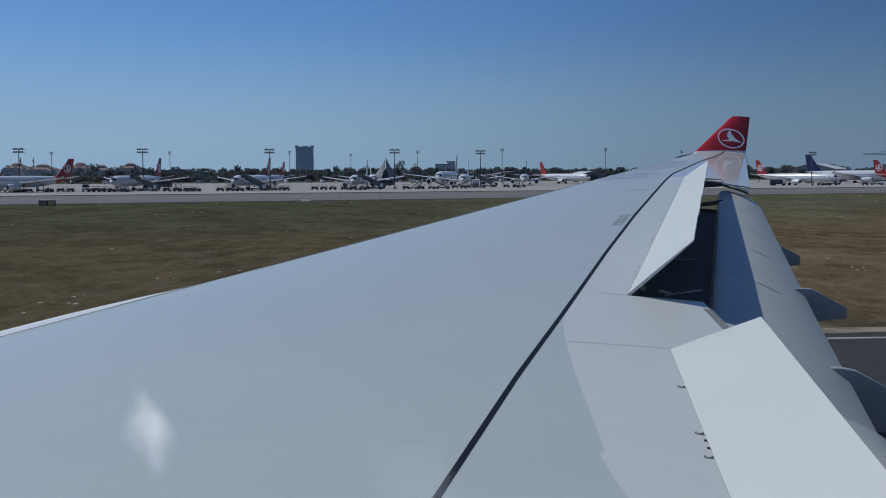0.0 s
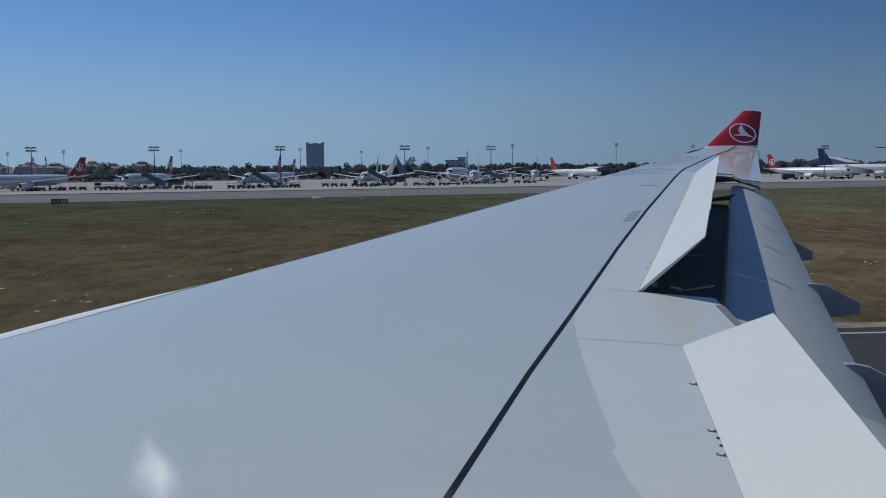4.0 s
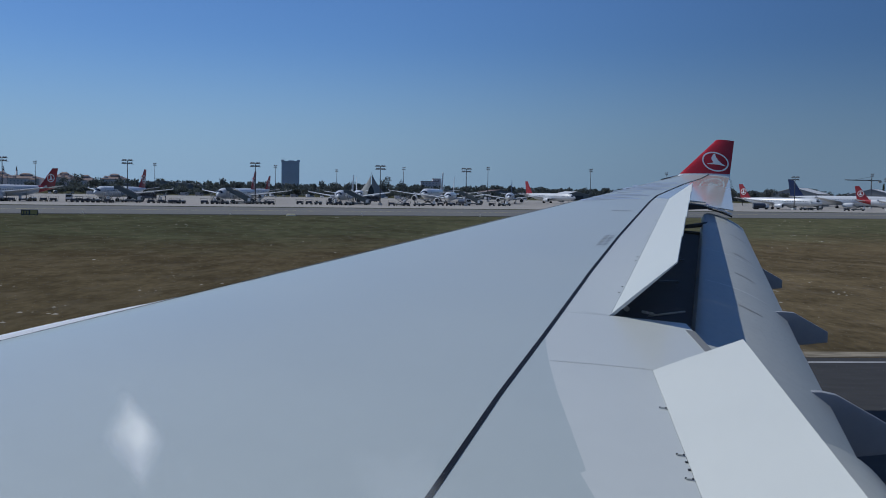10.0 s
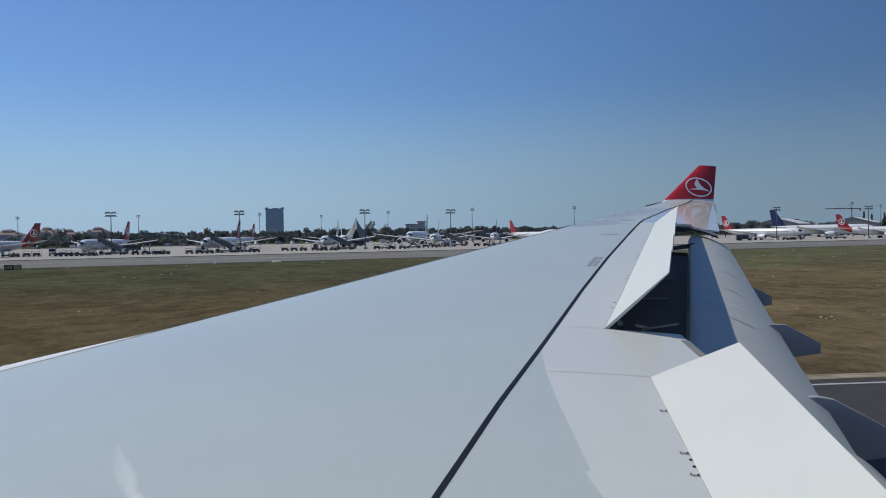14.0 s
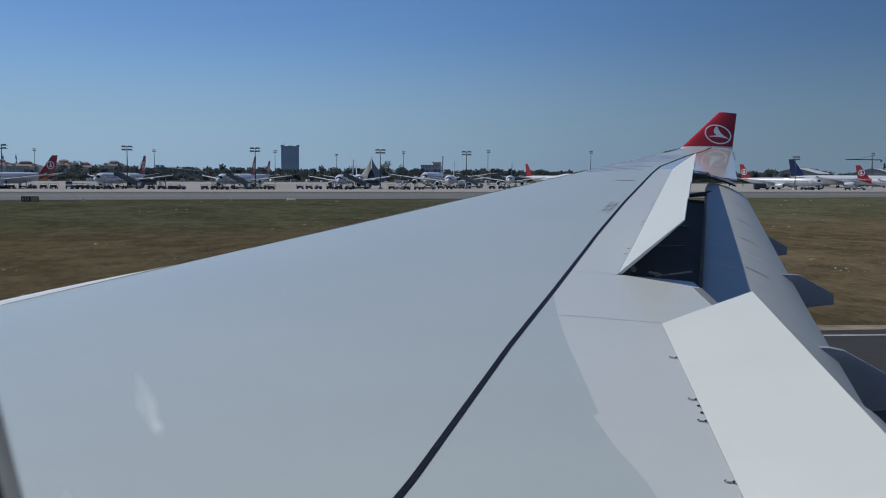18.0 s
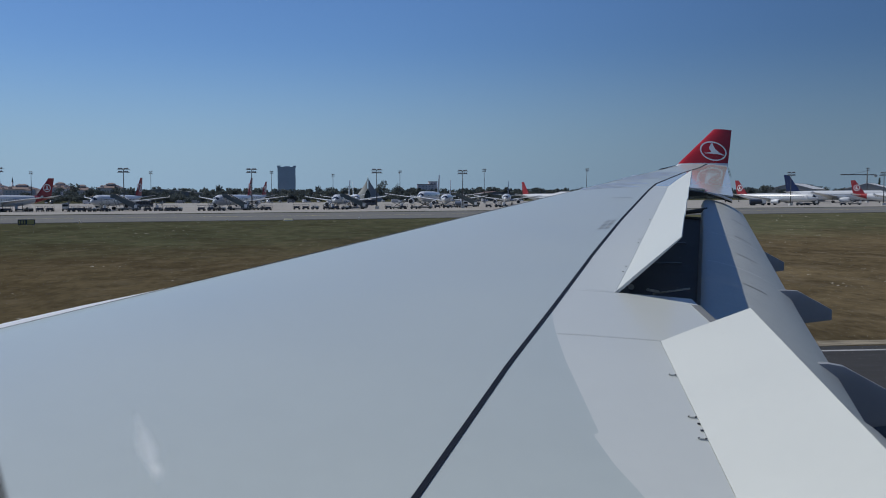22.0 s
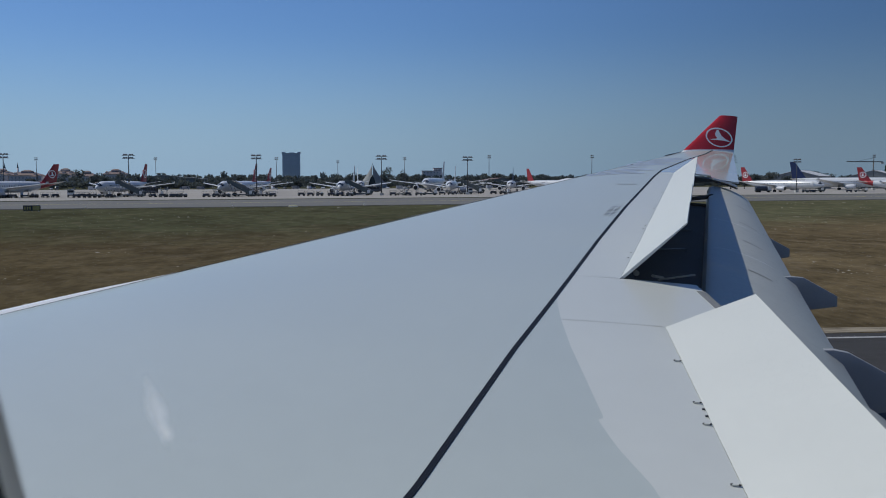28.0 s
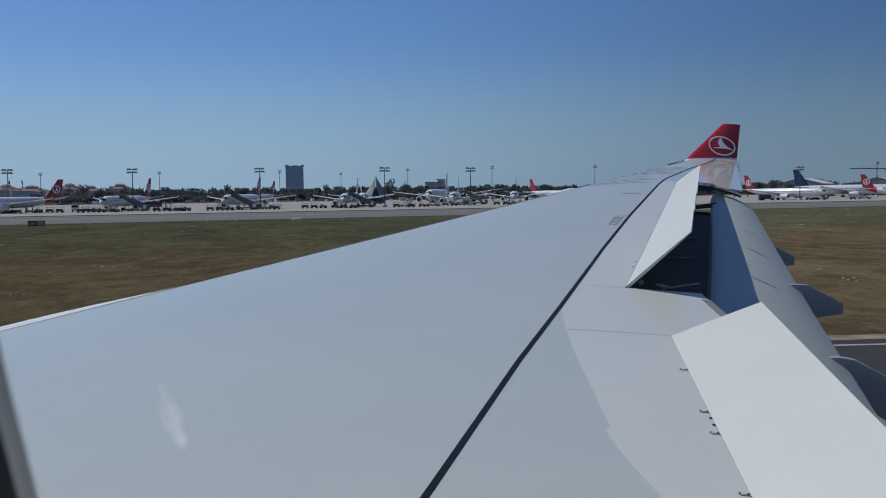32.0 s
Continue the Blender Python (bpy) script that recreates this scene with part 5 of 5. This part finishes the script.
def hip_roof(parent, cx, cy, z, sx, sy, h, material, name="roof"):
    v = [(cx - sx / 2, cy - sy / 2, z), (cx + sx / 2, cy - sy / 2, z), (cx + sx / 2, cy + sy / 2, z), (cx - sx / 2, cy + sy / 2, z),
         (cx - sx * 0.2, cy, z + h), (cx + sx * 0.2, cy, z + h)]
    mesh_ob(name, v, [(0, 1, 5, 4), (1, 2, 5), (2, 3, 4, 5), (3, 0, 4), (3, 2, 1, 0)], material, parent)


def terminal(x, y, w, d, h, rz, dormers):
    t = thing("terminal_building", (x, y, 0), "low brown building with a red hipped roof and lantern", "building", "hip-roofed buildings beyond the apron", rz=rz)
    box_part("wall", (0, 0, h / 2), (w, d, h), M["facade"], t)
    hip_roof(t, 0, 0, h, w + 1.5, d + 1.5, 3.2, M["roof_red"])
    lantern = box_part("lantern", (0, 0, h + 3.2), (w * 0.36, d * 0.3, 1.2), M["facade"], t)
    hip_roof(lantern, 0, 0, h + 3.8, w * 0.42, d * 0.36, 1.2, M["roof_red"], "lantern_roof")
    for k in range(dormers):
        px = w * (-0.32 + 0.64 * k / max(1, dormers - 1))
        dormer = box_part("dormer", (px, -d * 0.36, h + 0.9), (2.6, 2.4, 1.8), M["facade"], t)
        hip_roof(dormer, px, -d * 0.36, h + 1.8, 3.2, 3.0, 1.0, M["roof_red"], "dormer_roof")
    bay_front = box_part("projecting_bay", (w * 0.3, -d / 2 - 1.1, h * 0.45), (w * 0.2, 2.2, h * 0.9), M["facade"], t)
    hip_roof(bay_front, w * 0.3, -d / 2 - 1.1, h * 0.9, w * 0.24, 3.0, 1.2, M["roof_red"], "bay_roof")
    for j in range(3):
        box_part("string_course", (0, -d / 2 - 0.06, 1.0 + (h - 1.6) * (j + 1) / 3), (w, 0.12, 0.35), M["block"], t)
    window_grid(t, -w / 2 + 1, w / 2 - 1, 1.5, h - 1, 8, 3, -d / 2 - 0.05, 1.1, 1.2)
    return t


for x, y, w, h, dormers in ((-449, 848, 24, 11.6, 2), (-421, 858, 21, 12.6, 3), (-394, 852, 27, 11.2, 2), (-364, 866, 20, 12.9, 3), (-341, 860, 17, 10.6, 1), (-318, 872, 22, 12.3, 2)):
    terminal(x, y, w, 22, h, 12, dormers)
for i, (x, y) in enumerate(((-441, 905), (-428, 905))):
    t = thing("minaret", (x, y, 0), "slim grey minaret with a pointed cap", "minaret", "minarets")
    tube_part("shaft", (0, 0, 0), (0, 0, 19), 1.0, M["facade"], t, 0.8, 12)
    tube_part("balcony", (0, 0, 14.5), (0, 0, 15.3), 1.5, M["facade"], t, None, 12)
    tube_part("cap", (0, 0, 19), (0, 0, 24), 0.85, M["dark_metal"], t, 0.05, 12)


def tent(x, y, h, w, label):
    """Two curved leaning shells that meet at a peak, with a slit and a glazed arch between them."""
    t = thing("pointed_pavilion", (x, y, 0), label, "pavilion", "pointed pavilions")
    for sx in (-1, 1):
        rs = []
        for k in range(11):
            q = k / 10
            out = sx * (0.3 + w / 2 * q ** 1.3)
            inn = sx * (0.25 + 0.35 * q + (2.6 * math.sqrt((q - 0.5) / 0.5) if q > 0.5 else 0))
            z = h * (1 - q)
            mid = (out + inn) / 2
            rs.append([(inn, -5.5 * q, z), (mid, -3.2 * q - 0.3, z), (out, 1.5 * q, z), (out, 1.5 * q + 0.4, z), (mid, -3.2 * q + 0.2, z), (inn, -5.5 * q + 0.4, z)])
        loft_part("roof_shell", rs, M["tent"], t)
    b = bmesh.new()
    b.faces.new([b.verts.new(p) for p in ((-3.4, -1.2, 0.1), (3.4, -1.2, 0.1), (2.4, -1.0, h * 0.33), (0.5, -0.7, h * 0.52), (-0.5, -0.7, h * 0.52), (-2.4, -1.0, h * 0.33))])
    part("glazed_arch", b, M["glass_dark"], t)
    tube_part("spire", (0, 0, h - 0.3), (0, 0, h + 1.2), 0.15, M["metal"], t)
    return t


tent(-56.5, 690, 18.3, 25, "grey pointed tent-like pavilion of two shells with a glazed arch")


def shed(x, y, w, d, h, rise, rz, roof_m):
    t = thing("hangar", (x, y, 0), "grey steel-clad hangar with a shallow pitched roof", "hangar", "hangars", rz=rz)
    v = [(-w / 2, -d / 2, 0), (w / 2, -d / 2, 0), (w / 2, -d / 2, h), (0, -d / 2, h + rise), (-w / 2, -d / 2, h)]
    v += [(a, d / 2, c) for a, b, c in v]
    mesh_ob("wall", v, [(0, 1, 2, 3, 4), (9, 8, 7, 6, 5), (0, 5, 6, 1), (1, 6, 7, 2), (4, 9, 5, 0)], M["shed"], t)
    for sx in (-1, 1):
        a = math.atan2(rise, w / 2)
        box_part("roof_slope", (0, 0, 0), (math.hypot(w / 2, rise) + 0.5, d + 0.8, 0.18), roof_m, t, m=Matrix.Translation((sx * w / 4, 0, h + rise / 2 + 0.12)) @ Matrix.Rotation(sx * a, 4, "Y"))
    box_part("door", (0, -d / 2 - 0.1, h * 0.42), (w * 0.5, 0.15, h * 0.84), M["dark_metal"], t)
    for i in range(6):
        box_part("cladding_rib", (-w / 2 + w * (i + 0.5) / 6, -d / 2 - 0.06, h * 0.48), (0.25, 0.1, h * 0.92), M["shed"], t)
    return t


shed(250, 640, 30, 46, 8.5, 4.0, -32, M["shed_roof"])
shed(302, 640, 30, 40, 8.5, 4.0, -32, M["shed_roof"])
shed(-235, 760, 70, 36, 7.0, 3.5, 12, M["shed_roof"])
shed(45, 820, 34, 24, 5.5, 2.5, 18, M["roof_red"])
shed(110, 800, 26, 20, 5.0, 2.5, 24, M["shed_roof"])
shed(-150, 830, 40, 20, 5.0, 2.2, 15, M["roof_red"])
random.seed(11)
for x, y, w, h in ((-20, 1120, 22, 17.5), (-12, 1140, 10, 21)):
    t = thing("apartment_block", (x, y, 0), "distant grey apartment block above the trees", "building", "distant apartment blocks", rz=random.uniform(-10, 20))
    box_part("wall", (0, 0, h / 2), (w, 12, h), M["facade"], t, 0.1)
    box_part("roof", (0, 0, h + 0.3), (w + 0.8, 12.8, 0.6), M["roof_red"], t, 0.05)
    window_grid(t, -w / 2 + 1, w / 2 - 1, 1.5, h - 0.5, int(w / 4), int(h / 3.2), -6.03, 1.4, 1.4)

# tower crane
t = thing("tower_crane", (430, 920, 0), "thin dark tower crane beyond the hangars", "crane", rz=20)
tube_part("mast", (0, 0, 0), (0, 0, 24), 0.7, M["dark_metal"], t, None, 4)
tube_part("jib", (-34, 0, 24.3), (0, 0, 24.3), 0.45, M["dark_metal"], t, None, 4)
tube_part("counter_jib", (0, 0, 24.3), (12, 0, 24.3), 0.45, M["dark_metal"], t, None, 4)
box_part("counterweight", (11, 0, 23.2), (3, 1.4, 2.0), M["block"], t)
tube_part("apex", (0, 0, 24), (0, 0, 28), 0.4, M["dark_metal"], t, 0.1, 4)
tube_part("tie_bar", (0, 0, 28), (-22, 0, 24.6), 0.12, M["dark_metal"], t, None, 4)


# ---- trees ----
def leaf_cloud(rng, h, w, n, cone=False, size=1.0):
    """Leaf clumps of a crown: crossed ragged quads in several lobes."""
    lobes = []
    if cone:
        for k in range(7):
            q = k / 6
            lobes.append((0, 0, h * (0.2 + 0.75 * q), w * 0.5 * (1 - q) + 0.4, h * 0.14))
    else:
        for k in range(7):
            a, d = rng.uniform(0, 6.28), rng.uniform(0, 0.28) * w
            lobes.append((d * math.cos(a), d * math.sin(a), h * rng.uniform(0.42, 0.82), w * rng.uniform(0.2, 0.32), h * rng.uniform(0.14, 0.2)))
    v, f = [], []
    for i in range(n):
        cx, cy, cz, rw, rh = lobes[i % len(lobes)]
        d = Vector((rng.gauss(0, 1), rng.gauss(0, 1), rng.gauss(0, 1))).normalized() * rng.uniform(0.55, 1.05)
        c = Vector((cx + d.x * rw, cy + d.y * rw, cz + d.z * rh))
        a, b = Vector((rng.gauss(0, 1), rng.gauss(0, 1), rng.gauss(0, 1))).normalized(), Vector((rng.gauss(0, 1), rng.gauss(0, 1), rng.gauss(0, 1))).normalized()
        b = (b - a * a.dot(b)).normalized()
        s = size * rng.uniform(0.5, 1.1)
        o = len(v)
        v += [c + a * s, c + b * s * 0.7 + a * 0.2 * s, c - a * s * 0.9, c - b * s * 0.8]
        f.append((o, o + 1, o + 2, o + 3))
    return v, f


rng = random.Random(21)


def tree(loc, h, w, cone=False):
    label = "slim dark cypress standing by the hangars" if cone else "broad dark green tree beyond the airfield"
    t = thing("tree", loc, label, "tree", "trees beyond the airfield")
    v, f = leaf_cloud(rng, h, w, 420, cone, 0.75)
    tube_part("trunk", (0, 0, 0), (0.1, 0.05, h * 0.6), 0.03 * h, M["bark"], t, 0.012 * h)
    if not cone:
        for k in range(4):
            a = k * 1.6 + rng.uniform(0, 0.6)
            tube_part("limb", (0.05, 0, h * (0.3 + 0.05 * k)), (w * 0.25 * math.cos(a), w * 0.25 * math.sin(a), h * (0.55 + 0.05 * k)), 0.012 * h, M["bark"], t, 0.005 * h, 6)
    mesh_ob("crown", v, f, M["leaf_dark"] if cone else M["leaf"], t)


for x, y, h, w, c in ((184, 590, 13.5, 12, 0), (196, 600, 9, 10, 0), (212, 600, 12.5, 14, 0), (226, 606, 9, 9, 0), (-300, 740, 16, 14, 0), (-286, 745, 13, 12, 0), (-318, 750, 12, 12, 0),
                      (-96, 940, 17, 13, 0), (-60, 930, 21, 16, 0), (-46, 940, 17, 14, 0), (332, 690, 16, 4, 1), (338, 690, 14, 3.6, 1), (350, 694, 15, 4, 1), (362, 690, 13, 4, 1), (-262, 752, 12, 11, 0), (-432, 800, 9, 11, 0), (-410, 806, 8, 12, 0), (-372, 812, 9, 12, 0), (-350, 806, 10, 11, 0), (290, 720, 15, 14, 0), (306, 730, 13, 13, 0)):
    tree((x, y, 0), h, w, c)

# far woods as one mass of crowns
protos = [leaf_cloud(rng, 1.0, 1.1, 300, False, 0.085) for _ in range(6)]
pv_ = [np.array([tuple(p) for p in v]) for v, f in protos]
pf_ = [np.array(f) for v, f in protos]
vs_, fs_, off = [], [], 0
for row, n0 in enumerate((700, 722, 752, 800, 860, 940, 1040)):
    l = -820
    while l < 1000:
        p = ln(l, n0 + rng.uniform(-10, 10))
        k = rng.randrange(6)
        h = (rng.uniform(7, 10.5) if row < 2 else rng.uniform(14, 18.5)) * (0.92 + 0.16 * noise.noise((l * 0.012, row * 0.7, 3.0))) + 0.006 * (n0 - 700)
        sc = np.array((rng.uniform(9, 15), rng.uniform(9, 14), h))
        a = rng.uniform(0, 6.28)
        q = pv_[k] * sc
        q = np.stack([q[:, 0] * math.cos(a) - q[:, 1] * math.sin(a) + p.x, q[:, 0] * math.sin(a) + q[:, 1] * math.cos(a) + p.y, np.maximum(q[:, 2] - 0.25 * h, 0.1)], -1)
        if not (p.x < -285 and p.y < 880):
            vs_.append(q)
            fs_.append(pf_[k] + off)
            off += len(q)
        l += rng.uniform(7, 12)
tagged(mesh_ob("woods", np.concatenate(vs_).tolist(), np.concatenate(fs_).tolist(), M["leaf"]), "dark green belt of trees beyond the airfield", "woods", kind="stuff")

# ---- small things on the grass ----
random.seed(5)
tv, tf = [], []
for i in range(150):
    n = random.choice((random.uniform(34, 60), random.uniform(60, 200)))
    l = random.uniform(-0.7, 0.95) * (n + 20)
    p = ln(l, n)
    m = random.randint(1, 4)
    for k in range(m):
        x, y, s = p.x + random.uniform(-1.2, 1.2), p.y + random.uniform(-0.5, 0.5), random.uniform(0.03, 0.1) * (1 + n / 110)
        o = len(tv)
        tv += [(x - s, y - s, 0), (x + s, y - s * 0.7, 0), (x + s * 0.8, y + s, 0), (x - s * 0.7, y + s * 0.9, 0), (x, y, s * 0.4)]
        tf += [(o, o + 1, o + 4), (o + 1, o + 2, o + 4), (o + 2, o + 3, o + 4), (o + 3, o, o + 4)]
tagged(mesh_ob("stone_chips", tv, tf, M["debris"]), "pale chips and litter on the grass", "stones", kind="stuff")


def taxi_sign(x, y, rz):
    t = thing("taxiway_sign", (x, y, 0), "low black and yellow taxiway sign on short legs", "sign", "taxiway signs", rz=rz)
    box_part("panel", (0, 0, 0.75), (3.0, 0.3, 1.0), M["dark_metal"], t, 0.03)
    box_part("yellow_face", (0.75, -0.16, 0.75), (1.2, 0.02, 0.8), M["yellow"], t)
    for k in range(3):
        box_part("marking_bar", (-1.2 + 0.45 * k, -0.16, 0.75), (0.26, 0.02, 0.55), M["yellow"], t)
    for sx in (-1.2, 0, 1.2):
        tube_part("leg", (sx, 0, 0), (sx, 0, 0.3), 0.06, M["metal"], t)


taxi_sign(-78, 170, 15)


def edge_light(x, y):
    t = thing("edge_light", (x, y, 0), "small white edge light on a stub", "edge light", "edge lights")
    tube_part("stub", (0, 0, 0), (0, 0, 0.3), 0.06, M["yellow"], t)
    tube_part("lamp", (0, 0, 0.3), (0, 0, 0.5), 0.12, M["white"], t, 0.08)
    box_part("base_plate", (0, 0, 0.02), (0.6, 0.6, 0.04), M["block"], t)


for l in range(-90, 150, 30):
    for n in (202, 30):
        p = ln(l, n)
        if n > 100 or l > 80:
            edge_light(p.x, p.y)


def marker_board(x, y, rz):
    t = thing("marker_board", (x, y, 0), "low yellow and white wedge-shaped marker board", "marker board", "marker boards", rz=rz)
    v = [(-1.0, -0.5, 0), (1.0, -0.5, 0), (1.0, 0.5, 0), (-1.0, 0.5, 0), (-0.8, 0, 0.45), (0.9, 0, 0.45)]
    mesh_ob("wedge", v, [(0, 1, 5, 4), (1, 2, 5), (2, 3, 4, 5), (3, 0, 4)], M["pale_yellow"], t)
    box_part("white_edge", (0, -0.52, 0.06), (2.0, 0.04, 0.12), M["white"], t)


for x, y in ((-34.4, 202), (60, 236)):
    marker_board(x, y, 22)


# ---- things passed earlier along the runway ----
def lattice_mast(x, y, h):
    t = thing("lattice_mast", (x, y, 0), "thin red and white lattice radio mast on the grass", "radio mast")
    for k in range(3):
        a = 2 * math.pi * k / 3
        tube_part("leg", (0.6 * math.cos(a), 0.6 * math.sin(a), 0), (0.3 * math.cos(a), 0.3 * math.sin(a), h), 0.06, M["dark_metal"], t)
    n = 16
    for i in range(n):
        r0, r1 = 0.6 - 0.3 * i / n, 0.6 - 0.3 * (i + 1) / n
        for k in range(3):
            a, b = 2 * math.pi * k / 3, 2 * math.pi * (k + 1) / 3
            tube_part("brace", (r0 * math.cos(a), r0 * math.sin(a), h * i / n), (r1 * math.cos(b), r1 * math.sin(b), h * (i + 1) / n), 0.03, M["dark_metal"] if i % 4 < 2 else M["white"], t, None, 5)
    tube_part("whip_aerial", (0, 0, h), (0, 0, h + 4), 0.04, M["metal"], t)
    box_part("dish_bracket", (0.5, 0, h * 0.8), (0.8, 0.2, 0.6), M["white"], t, 0.05)


lattice_mast(560, 160, 17)
t = thing("equipment_hut", (553, 156, 0), "small red and white chequered equipment hut", "hut")
for i in range(4):
    box_part("panel", (-2.25 + 1.5 * i, 0, 1.2), (1.5, 2.6, 2.4), M["hut_red"] if i % 2 else M["white"], t, 0.02)
box_part("roof", (0, 0, 2.47), (6.3, 2.9, 0.14), M["block"], t, 0.03)
t = thing("guard_tower", (585, 300, 0), "square dark guard tower with a railed lookout", "tower")
box_part("shaft", (0, 0, 4), (3, 3, 8), M["facade"], t, 0.05)
box_part("lookout", (0, 0, 9.4), (4.6, 4.6, 2.8), M["glass_dark"], t, 0.05)
box_part("roof", (0, 0, 10.95), (5.2, 5.2, 0.3), M["dark_metal"], t, 0.05)
tube_part("aerial", (0, 0, 11), (0, 0, 14), 0.05, M["metal"], t)


def vault(x, y, w, d, h, rz):
    t = thing("vaulted_hangar", (x, y, 0), "vaulted hangar with a pale blue curved roof", "hangar", "vaulted hangars", rz=rz)
    n = 14
    prof = [(w / 2 * math.cos(math.pi * i / n), 4 + h * math.sin(math.pi * i / n)) for i in range(n + 1)]
    loft_part("roof", [[(a, yy, b) for a, b in prof] + [(a * 0.985, yy, b - 0.25) for a, b in prof[::-1]] for yy in (-d / 2, d / 2)], M["blue_roof"], t)
    v = [(a * 0.98, -d / 2 + 0.3, b - 0.3) for a, b in prof] + [(-w / 2 * 0.98, -d / 2 + 0.3, 0), (w / 2 * 0.98, -d / 2 + 0.3, 0)]
    mesh_ob("end_wall", v, [tuple(range(len(v)))], M["shed"], t)
    mesh_ob("end_wall", [(a, -b, c) for a, b, c in v], [tuple(range(len(v)))], M["shed"], t)
    for sx in (-1, 1):
        box_part("side_wall", (sx * w / 2 * 0.98, 0, 2), (0.3, d - 0.8, 4), M["shed"], t)
    box_part("door", (0, -d / 2 + 0.15, 3), (w * 0.5, 0.2, 6), M["dark_metal"], t)


for i in range(3):
    vault(820 + 46 * i, 420 + 14 * i, 40, 60, 7, 15)
for i in range(4):
    shed(760 + 30 * i, 560 + 24 * i, 26, 80, 6, 2, 15, M["shed"])

# coastal town as one mass of small houses
hv, hf, hm = [], [], []
for i in range(420):
    p = ln(rng.uniform(-1300, 1900), rng.uniform(1120, 1850))
    w, d, h = rng.uniform(7, 13), rng.uniform(7, 11), rng.uniform(5, 9)
    a = rng.uniform(0, 3.14)
    c, s_ = math.cos(a), math.sin(a)
    o = len(hv)
    for x, y, z in ((-w / 2, -d / 2, 0), (w / 2, -d / 2, 0), (w / 2, d / 2, 0), (-w / 2, d / 2, 0), (-w / 2, -d / 2, h), (w / 2, -d / 2, h), (w / 2, d / 2, h), (-w / 2, d / 2, h), (-w / 4, 0, h + 2), (w / 4, 0, h + 2)):
        hv.append((p.x + x * c - y * s_, p.y + x * s_ + y * c, z))
    for q in ((0, 1, 5, 4), (1, 2, 6, 5), (2, 3, 7, 6), (3, 0, 4, 7)):
        hf.append(tuple(o + k for k in q))
        hm.append(0)
    for q in ((4, 5, 9, 8), (5, 6, 9), (6, 7, 8, 9), (7, 4, 8)):
        hf.append(tuple(o + k for k in q))
        hm.append(1)
town = mesh_ob("town_houses", hv, hf, M["facade"])
town.data.materials.append(M["roof_red"])
town.data.polygons.foreach_set("material_index", hm)
tagged(town, "low houses with red roofs towards the coast", "houses", kind="stuff")
